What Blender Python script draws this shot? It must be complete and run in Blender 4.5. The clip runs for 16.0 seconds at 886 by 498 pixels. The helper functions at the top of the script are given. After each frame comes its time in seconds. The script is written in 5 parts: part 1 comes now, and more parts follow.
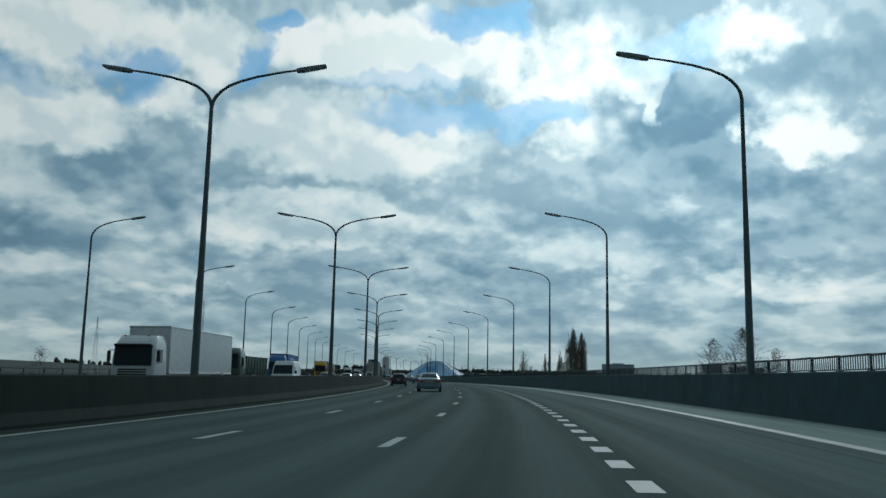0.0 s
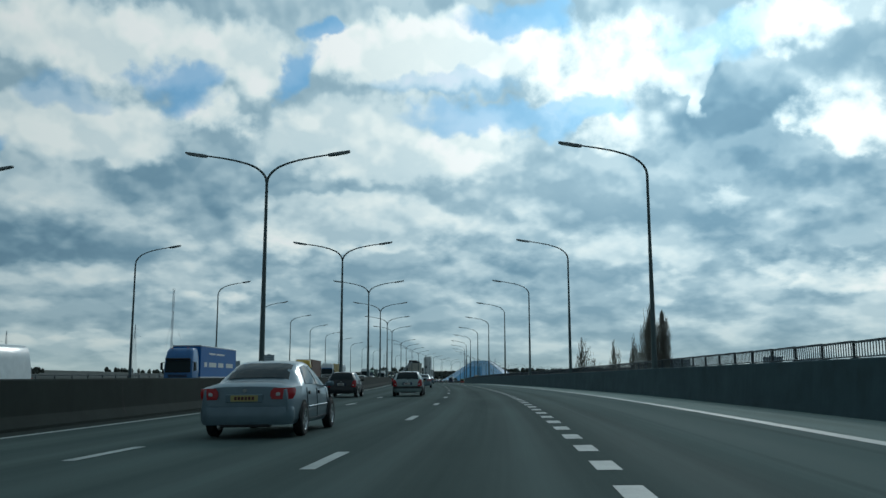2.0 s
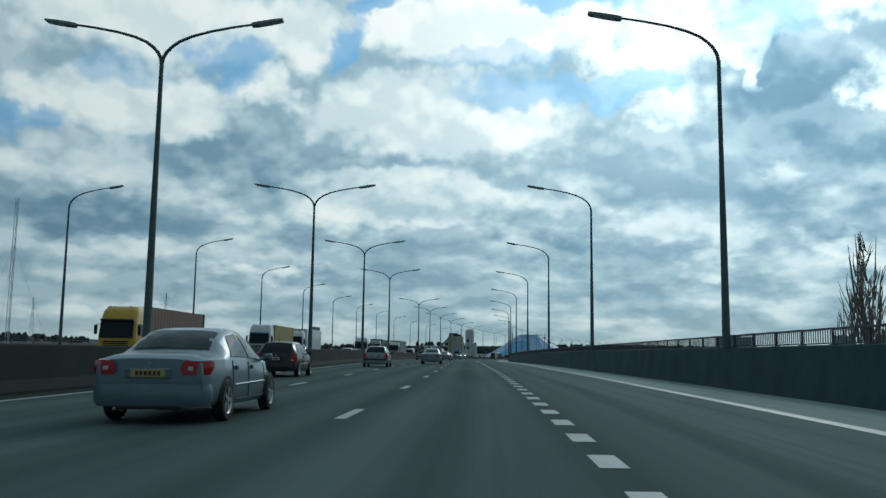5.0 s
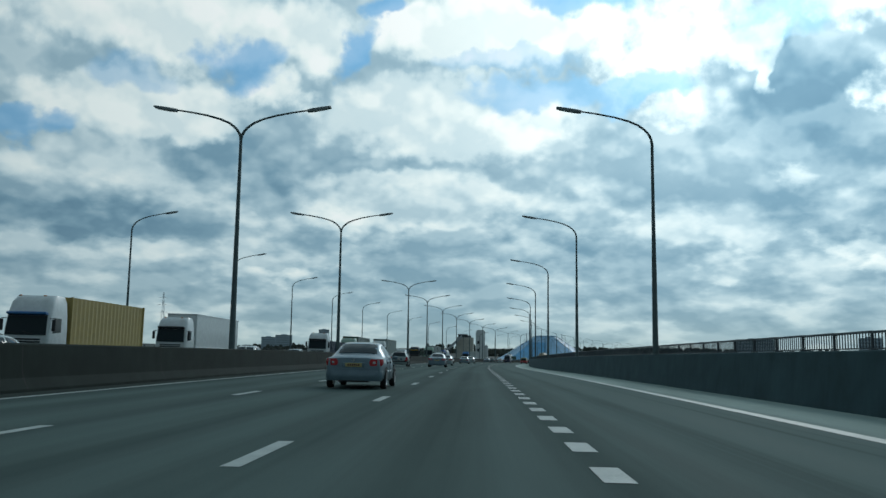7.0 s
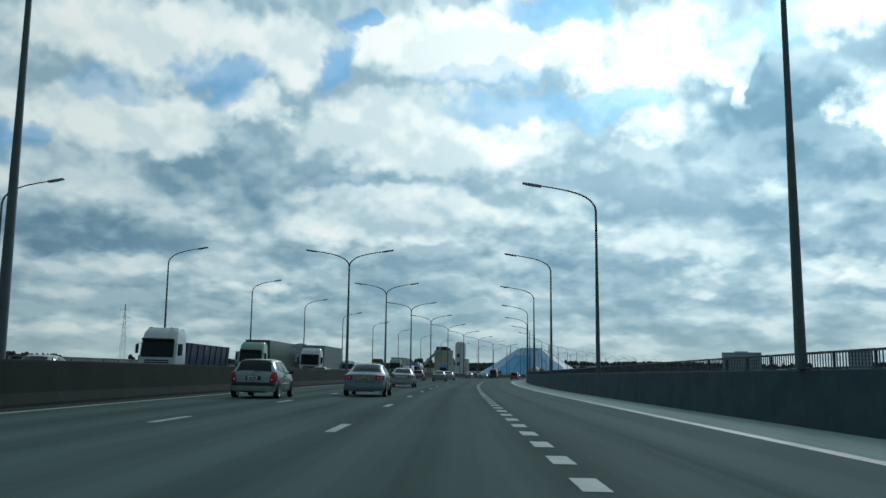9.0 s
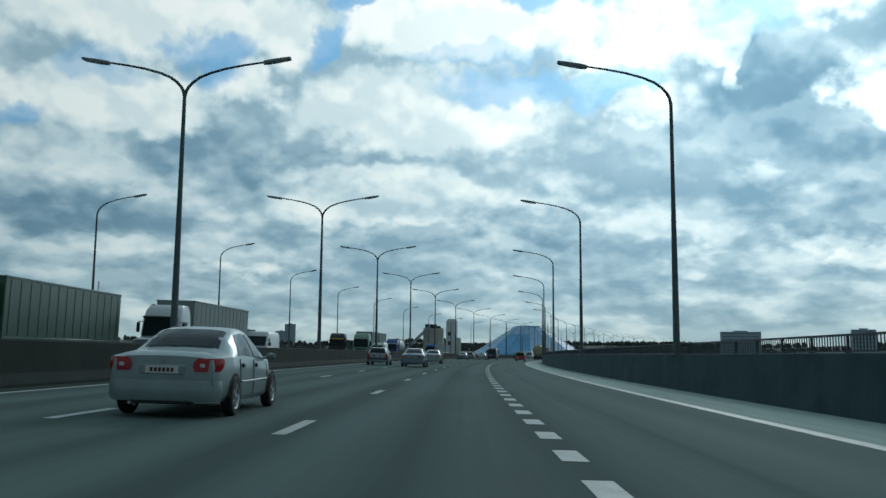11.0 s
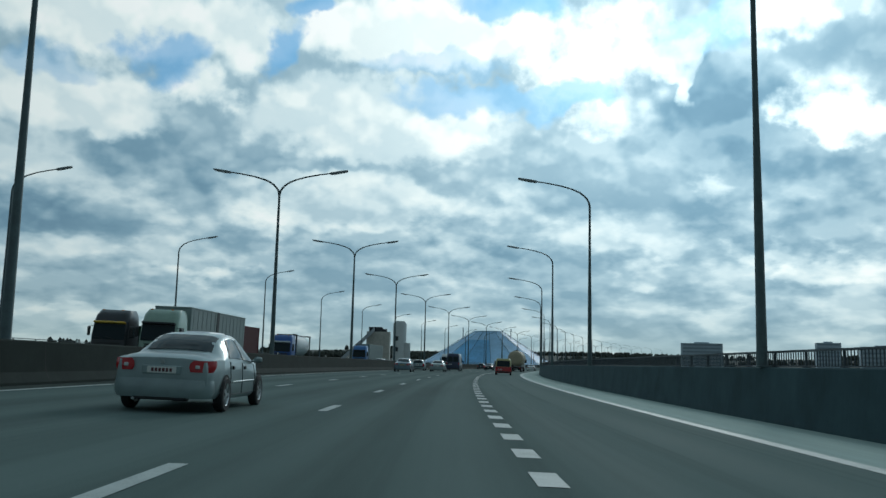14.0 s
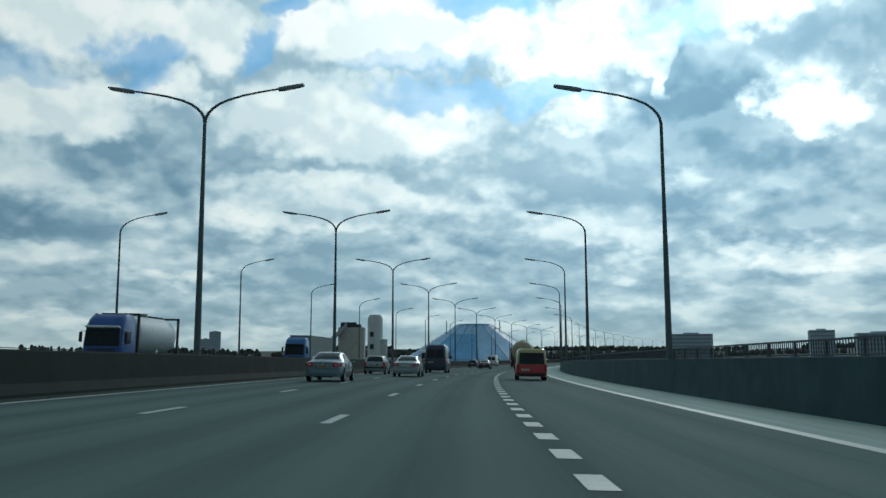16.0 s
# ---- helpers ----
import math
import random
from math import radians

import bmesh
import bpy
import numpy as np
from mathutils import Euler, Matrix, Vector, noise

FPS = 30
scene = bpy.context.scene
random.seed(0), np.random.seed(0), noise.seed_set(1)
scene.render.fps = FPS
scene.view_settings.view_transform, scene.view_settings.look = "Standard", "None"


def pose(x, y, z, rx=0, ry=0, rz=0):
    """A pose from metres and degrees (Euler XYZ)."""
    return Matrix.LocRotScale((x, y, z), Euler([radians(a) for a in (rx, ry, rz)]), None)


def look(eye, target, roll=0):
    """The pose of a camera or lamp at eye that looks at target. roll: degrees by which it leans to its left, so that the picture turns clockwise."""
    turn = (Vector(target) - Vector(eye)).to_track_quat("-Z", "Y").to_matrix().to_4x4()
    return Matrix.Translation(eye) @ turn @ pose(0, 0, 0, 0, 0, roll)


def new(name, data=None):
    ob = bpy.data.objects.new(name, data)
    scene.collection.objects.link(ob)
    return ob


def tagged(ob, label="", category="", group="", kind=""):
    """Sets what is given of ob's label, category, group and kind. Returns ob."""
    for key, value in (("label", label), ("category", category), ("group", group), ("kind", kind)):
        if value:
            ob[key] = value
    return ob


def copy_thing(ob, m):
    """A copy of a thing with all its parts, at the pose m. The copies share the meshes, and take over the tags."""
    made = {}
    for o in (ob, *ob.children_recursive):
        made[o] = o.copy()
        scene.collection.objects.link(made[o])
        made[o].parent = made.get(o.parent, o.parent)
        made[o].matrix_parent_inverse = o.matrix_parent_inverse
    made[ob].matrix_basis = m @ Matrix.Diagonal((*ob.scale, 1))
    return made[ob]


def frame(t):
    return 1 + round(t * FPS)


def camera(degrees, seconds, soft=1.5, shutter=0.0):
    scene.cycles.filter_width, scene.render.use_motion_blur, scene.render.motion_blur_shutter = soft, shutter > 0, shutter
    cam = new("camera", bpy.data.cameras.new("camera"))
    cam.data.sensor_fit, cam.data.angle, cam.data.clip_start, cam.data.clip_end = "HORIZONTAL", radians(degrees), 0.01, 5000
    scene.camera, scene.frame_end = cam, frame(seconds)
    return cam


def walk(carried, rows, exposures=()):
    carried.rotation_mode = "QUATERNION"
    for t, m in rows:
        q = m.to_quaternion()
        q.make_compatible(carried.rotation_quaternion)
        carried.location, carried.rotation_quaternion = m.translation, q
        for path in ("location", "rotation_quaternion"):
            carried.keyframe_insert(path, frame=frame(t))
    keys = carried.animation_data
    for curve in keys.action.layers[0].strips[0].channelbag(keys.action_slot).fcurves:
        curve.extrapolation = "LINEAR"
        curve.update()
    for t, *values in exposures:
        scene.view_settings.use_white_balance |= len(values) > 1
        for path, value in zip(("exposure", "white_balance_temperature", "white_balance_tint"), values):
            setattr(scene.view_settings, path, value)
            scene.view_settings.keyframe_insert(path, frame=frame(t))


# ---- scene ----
# ---- road alignment: arc length s ahead, d to the right of the car's line, z above the deck ----
CURV = [-198.9, -189.4, -164.2, -130.6, -120.4, -95.2, -62.5, -42.4, -0.7, -1.2, 16.7, 39.0, 47.3, 62.6, 55.5,
        78.9, 72.0, 92.2, 85.8, 86.6, 83.7, 81.4, 77.7, 73.7]      # 1e-5 per metre, every 28 m from s = -28
VERT = [1019.6, 60.3, -67.3, 17.0, -40.3, -92.4, 59.7, -31.8, 1.3, -45.0, 104.3, -2.8]  # 1e-6 per metre, every 56 m
CROSS = [0.0147, 0.0092, -0.0064, -0.0191, -0.0257, -0.0205, -0.0072]                  # crossfall, every 96 m
SG = np.arange(-80.0, 1400.0, 2.0)
_i0 = 40
_th = np.cumsum(np.interp(SG, np.arange(24) * 28.0 - 28, np.array(CURV) * 1e-5)) * 2.0
_th -= _th[_i0]
_px, _py = np.cumsum(np.sin(_th)) * 2.0, np.cumsum(np.cos(_th)) * 2.0
_px -= _px[_i0]
_py -= _py[_i0]
_vk = np.interp(SG, np.arange(12) * 56.0 - 28, np.array(VERT) * 1e-6)
_vk[SG < 0] = 0
_vk[SG > 612] = 0
_sl = np.cumsum(_vk) * 2.0
_sl -= _sl[_i0] - 0.0009
_pz = np.cumsum(_sl) * 2.0
_pz -= _pz[_i0]


def heading(s):
    return float(np.interp(s, SG, _th))


def road(s, d, z=0.0):
    th = heading(s)
    e = float(np.interp(s, np.arange(7) * 96.25, CROSS))
    return Vector((float(np.interp(s, SG, _px)) + d * math.cos(th), float(np.interp(s, SG, _py)) - d * math.sin(th),
                   float(np.interp(s, SG, _pz)) + z + e * d))


def stand(s, d, z=0.0, turn=0.0, tilt=False):
    """A pose on the road with its y axis along it; tilt lays it in the road's crossfall and gradient."""
    th = math.degrees(heading(s))
    p = road(s, d, z)
    if not tilt:
        return pose(p.x, p.y, p.z, 0, 0, turn - th)
    e = math.degrees(math.atan(float(np.interp(s, np.arange(7) * 96.25, CROSS))))
    g = math.degrees(math.atan(float(np.interp(s, SG, _sl))))
    return Matrix.Translation(p) @ pose(0, 0, 0, 0, 0, -th) @ pose(0, 0, 0, g, -e, 0) @ pose(0, 0, 0, 0, 0, turn)


# ---- camera and its way ----
# seconds, s, d, yaw to the right of the road, pitch, roll
DRIVE = [
    (0.0, 0.07, 0.04, -6.56, 8.85, 1.22), (0.5, 12.61, 0.24, -6.38, 7.74, 0.40), (1.0, 25.53, 0.18, -5.95, 7.86, 0.15),
    (1.5, 38.18, 0.24, -4.80, 8.99, -0.68), (2.0, 50.56, 0.12, -4.87, 8.87, -0.13), (2.5, 63.59, 0.13, -4.51, 7.58, 0.34),
    (3.0, 76.51, 0.08, -4.29, 6.43, 0.52), (3.5, 89.52, 0.11, -3.71, 5.47, 0.18), (4.0, 102.51, 0.07, -3.52, 6.05, 0.37),
    (4.5, 115.52, 0.03, -3.33, 6.63, 0.56), (5.0, 128.52, -0.00, -3.14, 7.22, 0.75), (5.5, 141.52, -0.04, -2.96, 7.80, 0.94),
    (6.0, 154.48, -0.08, -2.77, 8.39, 1.13), (6.5, 167.61, -0.05, -2.35, 8.05, 1.11), (7.0, 180.90, -0.03, -2.37, 7.38, 0.80),
    (7.5, 193.34, -0.05, -2.57, 7.98, 0.36), (8.0, 206.43, -0.07, -1.72, 8.88, 0.82), (8.5, 219.27, -0.10, -1.14, 9.37, 0.77),
    (9.0, 231.96, -0.11, -0.92, 8.34, 0.60), (9.5, 244.76, -0.09, -0.93, 8.02, 0.58), (10.0, 257.44, -0.06, -0.95, 7.70, 0.57),
    (10.5, 270.06, -0.04, -0.96, 7.38, 0.55), (11.0, 282.65, -0.01, -0.98, 7.06, 0.53), (11.5, 295.26, 0.01, -0.99, 6.74, 0.52),
    (12.0, 307.57, 0.07, -0.56, 8.08, 1.00), (12.5, 320.19, 0.11, -0.35, 8.54, 1.37), (13.0, 333.15, 0.16, -0.70, 8.07, 0.92),
    (13.5, 345.22, 0.12, -0.33, 8.49, 1.01), (14.0, 357.66, 0.21, -0.19, 7.66, 1.32), (14.5, 370.23, 0.16, -0.69, 8.12, 1.70),
    (15.0, 382.01, 0.10, -0.50, 8.56, 0.91), (15.5, 394.79, 0.04, -0.37, 8.42, 1.04), (16.0, 407.29, -0.02, -0.86, 7.52, -0.15)]


def eye_pose(s, d, yaw, pitch, roll):
    return (Matrix.Translation(road(s, d, 1.058)) @ pose(0, 0, 0, 90 + pitch, 0, -(yaw + math.degrees(heading(s))))
            @ pose(0, 0, 0, 0, 0, roll))


cam = camera(54.02, 16.0, soft=1.5)
walk(cam, [(row[0], eye_pose(*row[1:])) for row in DRIVE], exposures=[(0.0, -0.26, 6100, 3), (2.5, -0.12, 6100, 3), (6.0, 0.0, 6130, 3), (16.0, 0.02, 6130, 3)])

# ---- world and sun ----
SUN_AZ, SUN_EL = 9.1, 25.0     # degrees right of the first heading, above the horizon


class Nodes:
    """Small helper to chain nodes."""

    def __init__(self, tree):
        self.t = tree

    def add(self, kind):
        return self.t.nodes.new(kind)

    def put(self, sock, v):
        if isinstance(v, bpy.types.NodeSocket):
            self.t.links.new(v, sock)
        else:
            sock.default_value = v

    def math(self, op, a, b=0.0, c=0.0, clamp=False):
        n = self.add("ShaderNodeMath")
        n.operation, n.use_clamp = op, clamp
        for k, v in enumerate((a, b, c)):
            self.put(n.inputs[k], v)
        return n.outputs[0]

    def vec(self, x, y, z):
        n = self.add("ShaderNodeCombineXYZ")
        for k, v in enumerate((x, y, z)):
            self.put(n.inputs[k], v)
        return n.outputs[0]

    def noise(self, v, scale, detail=4.0, rough=0.55, dist=0.0, color=False):
        n = self.add("ShaderNodeTexNoise")
        self.put(n.inputs["Vector"], v)
        n.inputs["Scale"].default_value, n.inputs["Detail"].default_value = scale, detail
        n.inputs["Roughness"].default_value, n.inputs["Distortion"].default_value = rough, dist
        return n.outputs["Color" if color else "Fac"]

    def ramp(self, fac, stops):
        n = self.add("ShaderNodeValToRGB")
        self.put(n.inputs[0], fac)
        while len(n.color_ramp.elements) < len(stops):
            n.color_ramp.elements.new(0.5)
        for e, (p, c) in zip(n.color_ramp.elements, stops):
            e.position, e.color = p, (*c, 1) if len(c) == 3 else c
        return n.outputs[0]

    def mix(self, fac, a, b, kind="MIX"):
        n = self.add("ShaderNodeMix")
        n.data_type, n.blend_type = "RGBA", kind
        self.put(n.inputs[0], fac)
        self.put(n.inputs[6], a if isinstance(a, bpy.types.NodeSocket) else (*a, 1))
        self.put(n.inputs[7], b if isinstance(b, bpy.types.NodeSocket) else (*b, 1))
        return n.outputs[2]

    def smooth(self, v, lo, hi, a=0.0, b=1.0):
        n = self.add("ShaderNodeMapRange")
        n.interpolation_type = "SMOOTHSTEP"
        for k, x in enumerate((v, lo, hi, a, b)):
            self.put(n.inputs[k], x)
        return n.outputs[0]


world = bpy.data.worlds.new("sky")
scene.world = world
world.use_nodes = True
world.node_tree.nodes.clear()
w = Nodes(world.node_tree)
direction = w.add("ShaderNodeTexCoord").outputs["Generated"]
sep = w.add("ShaderNodeSeparateXYZ")
w.put(sep.inputs[0], direction)
dx, dy, dz = sep.outputs
sky = w.add("ShaderNodeTexSky")
sky.sky_type, sky.sun_disc = "NISHITA", False
sky.sun_elevation, sky.sun_rotation = radians(SUN_EL), radians(SUN_AZ)
sky.air_density, sky.dust_density, sky.ozone_density = 1.0, 1.0, 2.0
SKY_UNIT = 57.2958 * 0.875     # the cloud banks' angles are laid out in units of 1.14 degrees
az = w.math("MULTIPLY", w.math("ARCTAN2", dx, dy), SKY_UNIT)
el = w.math("MULTIPLY", w.math("ARCSINE", dz), SKY_UNIT)
# clouds lie flatter towards the horizon
low = w.math("MULTIPLY", w.math("LOGARITHM", w.math("MULTIPLY_ADD", w.math("MAXIMUM", el, 0.0), 0.12, 1.0), math.e), 2.6)
side = w.math("MULTIPLY", az, 0.10)
sheet = w.vec(side, low, 0.0)
warp, warp_fine = w.add("ShaderNodeSeparateColor"), w.add("ShaderNodeSeparateColor")
w.put(warp.inputs[0], w.noise(sheet, 2.4, 3.0, 0.55, color=True))
w.put(warp_fine.inputs[0], w.noise(sheet, 6.5, 4.5, 0.52, color=True))
wx, wy = w.math("SUBTRACT", warp.outputs[0], 0.5), w.math("SUBTRACT", warp.outputs[1], 0.5)
fx, fy = w.math("SUBTRACT", warp_fine.outputs[0], 0.5), w.math("SUBTRACT", warp_fine.outputs[1], 0.5)
az_w = w.math("MULTIPLY_ADD", fx, 2.0, w.math("MULTIPLY_ADD", wx, 6.5, az))
el_w = w.math("MULTIPLY_ADD", fy, 1.7, w.math("MULTIPLY_ADD", wy, 3.6, el))
jag = w.math("MULTIPLY", w.math("SUBTRACT", warp_fine.outputs[2], 0.5), 1.1)
# the cloud banks: azimuth, elevation, half widths, tone from slate to white, cover
GREY_BANKS = [(-24.4, 10.9, 6.1, 2.0, 0.3, 0.95), (-16.2, 10.9, 3.9, 1.3, 0.36, 0.85), (-31.6, 7.4, 6.1, 1.1, 0.28, 0.9), (-5.9, 6.6, 3.9, 0.9, 0.3, 0.85),
        (-12.9, 6.7, 2.6, 0.6, 0.45, 0.6), (-1.0, 11.3, 4.2, 1.7, 0.46, 0.75), (0.3, 7.1, 2.9, 0.8, 0.45, 0.6), (-26.8, 3.2, 9.0, 0.4, 0.4, 0.7),
        (-8.8, 4.4, 6.8, 0.4, 0.42, 0.6), (7.6, 3.9, 9.4, 0.7, 0.44, 0.7), (-21.7, 13.1, 1.9, 1.6, 0.42, 0.8), (-28.4, 6.1, 5.5, 0.4, 0.52, 0.6),
        (15.6, 10.8, 3.2, 1.9, 0.42, 0.8), (-29.5, 3.1, 5.2, 0.4, 0.42, 0.6)]
WHITE_BANKS = [(-26.3, 18.1, 9.4, 2.4, 0.84, 0.9), (-28.7, 13.6, 6.1, 2.0, 0.8, 0.85), (-31.3, 10.5, 3.9, 1.4, 0.66, 0.6), (-9.0, 18.9, 8.1, 2.3, 0.9, 0.9),
        (1.4, 17.7, 4.2, 2.9, 0.98, 0.95), (-11.6, 13.8, 8.1, 2.5, 0.8, 0.8), (-7.1, 13.4, 2.3, 1.2, 0.92, 0.7), (-13.5, 9.1, 6.8, 1.5, 0.74, 0.7),
        (-21.0, 5.1, 4.2, 0.4, 0.74, 0.6), (-16.0, 6.9, 1.9, 0.6, 0.72, 0.5), (4.3, 5.5, 1.9, 0.8, 0.8, 0.7), (-3.9, 8.6, 1.9, 1.1, 0.7, 0.5),
        (-23.8, 1.9, 10.6, 0.4, 0.66, 0.5), (2.4, 13.8, 2.6, 1.1, 0.93, 0.8)]
FRONT_BANKS = [(8.2, 14.3, 4.8, 2.9, 0.25, 0.95), (13.3, 10.6, 3.9, 1.6, 0.28, 0.85), (8.3, 8.5, 4.2, 1.3, 0.36, 0.75), (14.0, 14.5, 2.1, 2.4, 0.99, 0.9),
        (12.0, 19.1, 3.9, 1.3, 1.0, 1.0), (13.9, 17.4, 1.7, 1.3, 0.4, 0.8), (7.8, 10.3, 1.6, 0.8, 0.86, 0.65), (10.6, 6.6, 2.2, 0.9, 0.88, 0.65),
        (13.0, 5.5, 3.4, 0.8, 0.92, 0.65), (-21.2, 15.0, 1.7, 1.1, 0.92, 0.9), (5.7, 16.6, 1.1, 1.9, 0.95, 0.6), (7.7, 16.5, 1.9, 0.8, 0.3, 0.5),
        (15.7, 16.4, 2.9, 1.7, 0.36, 0.8), (14.7, 13.2, 2.6, 1.3, 1.0, 0.8)]
CLEAR_GAPS = [(-23.3, 16.2, 2.3, 1.3, 0.72, 1.0), (-17.3, 17.8, 1.1, 1.6, 0.8, 1.0), (-16.2, 20.1, 1.3, 0.8, 0.8, 1), (-3.3, 20.7, 3.5, 0.8, 0.8, 1),
        (-4.8, 15.2, 6.1, 0.9, 0.62, 1), (0.5, 15.4, 2.3, 0.8, 0.7, 1), (8.4, 18.8, 2.3, 1.3, 0.45, 1), (-30.2, 15.3, 1.9, 0.8, 0.4, 1),
        (-8.0, 16.8, 4.2, 0.6, 0.35, 1), (-34.8, 12.3, 2.4, 0.8, 0.65, 1), (-29.1, 15.4, 1.9, 0.8, 0.3, 1), (6.3, 18.6, 1.9, 1.3, 0.4, 1)]


def bank(a, e, ra, re, rag=1.0, lo=1.55, hi=0.35):
    """The cover of one ragged bank of cloud."""
    u = w.math("MULTIPLY", w.math("SUBTRACT", az_w, a), 1 / ra)
    v = w.math("MULTIPLY", w.math("SUBTRACT", el_w, e), 1 / re)
    return w.smooth(w.math("MULTIPLY_ADD", jag, rag, w.math("MULTIPLY_ADD", u, u, w.math("MULTIPLY", v, v))), lo, hi)


def heap(seed, scale, lumps, up):
    """Density of heaped clouds; up shifts the sample towards the sun for the lit side."""
    v = w.vec(w.math("MULTIPLY_ADD", wx, 0.05, w.math("ADD", side, 0.30 * up)), w.math("MULTIPLY_ADD", wy, 0.05, w.math("ADD", low, up)), seed)
    soft = w.noise(v, scale, 3.5, 0.44)
    vor = w.add("ShaderNodeTexVoronoi")
    vor.feature = "SMOOTH_F1"
    w.put(vor.inputs["Vector"], v)
    vor.inputs["Scale"].default_value, vor.inputs["Detail"].default_value = scale * 1.9, 3.0
    vor.inputs["Roughness"].default_value, vor.inputs["Smoothness"].default_value = 0.5, 0.5
    return w.math("MULTIPLY_ADD", vor.outputs["Distance"], -lumps, w.math("ADD", soft, lumps * 0.45))


low_haze = w.math("EXPONENT", w.math("MULTIPLY", w.math("MAXIMUM", el, 0.0), -0.22))
tone = w.math("MULTIPLY_ADD", low_haze, -0.10, 0.465)
for a, e, ra, re, value, cover in GREY_BANKS + WHITE_BANKS + FRONT_BANKS:
    crisp = (1.0, 1.35, 0.55) if 0.7 < value < 0.97 and re > 1.2 else (3.4, 1.7, -0.25) if value > 0.7 else (1.0, 1.6, 0.2)
    tone = w.math("MULTIPLY_ADD", w.math("MULTIPLY", bank(a, e, ra, re, *crisp), cover), w.math("SUBTRACT", value, tone), tone)
h0, h1 = heap(7.3, 1.45, 0.34, 0.0), heap(7.3, 1.45, 0.34, 0.09)
lit = w.math("MAXIMUM", w.math("MINIMUM", w.math("MULTIPLY", w.math("SUBTRACT", h0, h1), 1.3), 0.10), -0.07)
wisps = w.math("MULTIPLY", w.math("SUBTRACT", w.noise(w.vec(side, w.math("MULTIPLY", low, 1.15), 5.0), 3.0, 6.0, 0.56), 0.5), 0.15)
# smaller heaps with bright heads low in the sky
puffs = w.smooth(w.noise(w.vec(side, w.math("MULTIPLY", low, 1.2), 9.0), 2.3, 6.0, 0.52), 0.42, 0.66, -0.07, 0.20)
wisps = w.math("MULTIPLY_ADD", puffs, w.smooth(el, 13.0, 8.0), wisps)
tone = w.math("MULTIPLY_ADD", w.math("ADD", w.math("ADD", tone, lit), wisps), 1.20, -0.11)
cloud = w.ramp(tone, [(0.0, (0.13, 0.245, 0.345)), (0.20, (0.22, 0.36, 0.46)), (0.45, (0.41, 0.555, 0.635)), (0.66, (0.655, 0.775, 0.815)), (0.88, (0.89, 0.95, 0.935)), (1.0, (1.0, 1.0, 0.985))])
blue = w.mix(0.80, w.mix(1.0, sky.outputs[0], (0.050, 0.088, 0.115), "MULTIPLY"), (0.17, 0.43, 0.72))
gap = 0.0
for a, e, ra, re, cover, _ in CLEAR_GAPS:
    gap = w.math("MAXIMUM", w.math("MULTIPLY", bank(a, e, ra, re, 1.8), cover), gap)
cloud = w.mix(gap, cloud, blue)
# brightness round the hidden sun
cosang = w.add("ShaderNodeVectorMath")
cosang.operation = "DOT_PRODUCT"
w.put(cosang.inputs[0], direction)
cosang.inputs[1].default_value = (math.sin(radians(SUN_AZ)) * math.cos(radians(SUN_EL)), math.cos(radians(SUN_AZ)) * math.cos(radians(SUN_EL)),
                                  math.sin(radians(SUN_EL)))
away = w.math("ARCCOSINE", w.math("MINIMUM", cosang.outputs["Value"], 0.9999))
glow = w.math("EXPONENT", w.math("MULTIPLY", w.math("MULTIPLY", away, away), -12.5))
glow_wide = w.math("EXPONENT", w.math("MULTIPLY", w.math("MULTIPLY", away, away), -0.7))
bright = w.math("MULTIPLY_ADD", glow, 0.42, w.math("MULTIPLY_ADD", glow_wide, 0.71, 0.29))
cloud = w.mix(1.0, cloud, w.vec(bright, bright, bright), "MULTIPLY")
# pale haze low over the land
haze = w.math("EXPONENT", w.math("MULTIPLY", w.math("MAXIMUM", el, 0.0), -0.50))
cloud = w.mix(w.math("MULTIPLY", haze, 0.88), cloud, (0.425, 0.50, 0.475))
bg = w.add("ShaderNodeBackground")
w.put(bg.inputs[0], cloud)
bg.inputs[1].default_value = 1.0
out = w.add("ShaderNodeOutputWorld")
w.t.links.new(bg.outputs[0], out.inputs[0])

sun_data = bpy.data.lights.new("sun", "SUN")
sun_data.energy, sun_data.angle, sun_data.color = 0.5, radians(10), (1.0, 0.97, 0.93)
sun = new("sun", sun_data)
sa, se = radians(SUN_AZ), radians(SUN_EL)
sun.matrix_world = look((0, 0, 50), (-math.sin(sa) * math.cos(se), -math.cos(sa) * math.cos(se), 50 - math.sin(se)))


# ---- materials ----
def material(name):
    m = bpy.data.materials.new(name)
    m.use_nodes = True
    m.node_tree.nodes.clear()
    k = Nodes(m.node_tree)
    b = k.add("ShaderNodeBsdfPrincipled")
    o = k.add("ShaderNodeOutputMaterial")
    k.t.links.new(b.outputs[0], o.inputs[0])
    return m, k, b


def where(k):
    return k.add("ShaderNodeTexCoord").outputs["Object"]


def bump(k, b, height, strength=0.3, distance=0.01):
    n = k.add("ShaderNodeBump")
    n.inputs["Strength"].default_value, n.inputs["Distance"].default_value = strength, distance
    k.put(n.inputs["Height"], height)
    k.t.links.new(n.outputs[0], b.inputs["Normal"])


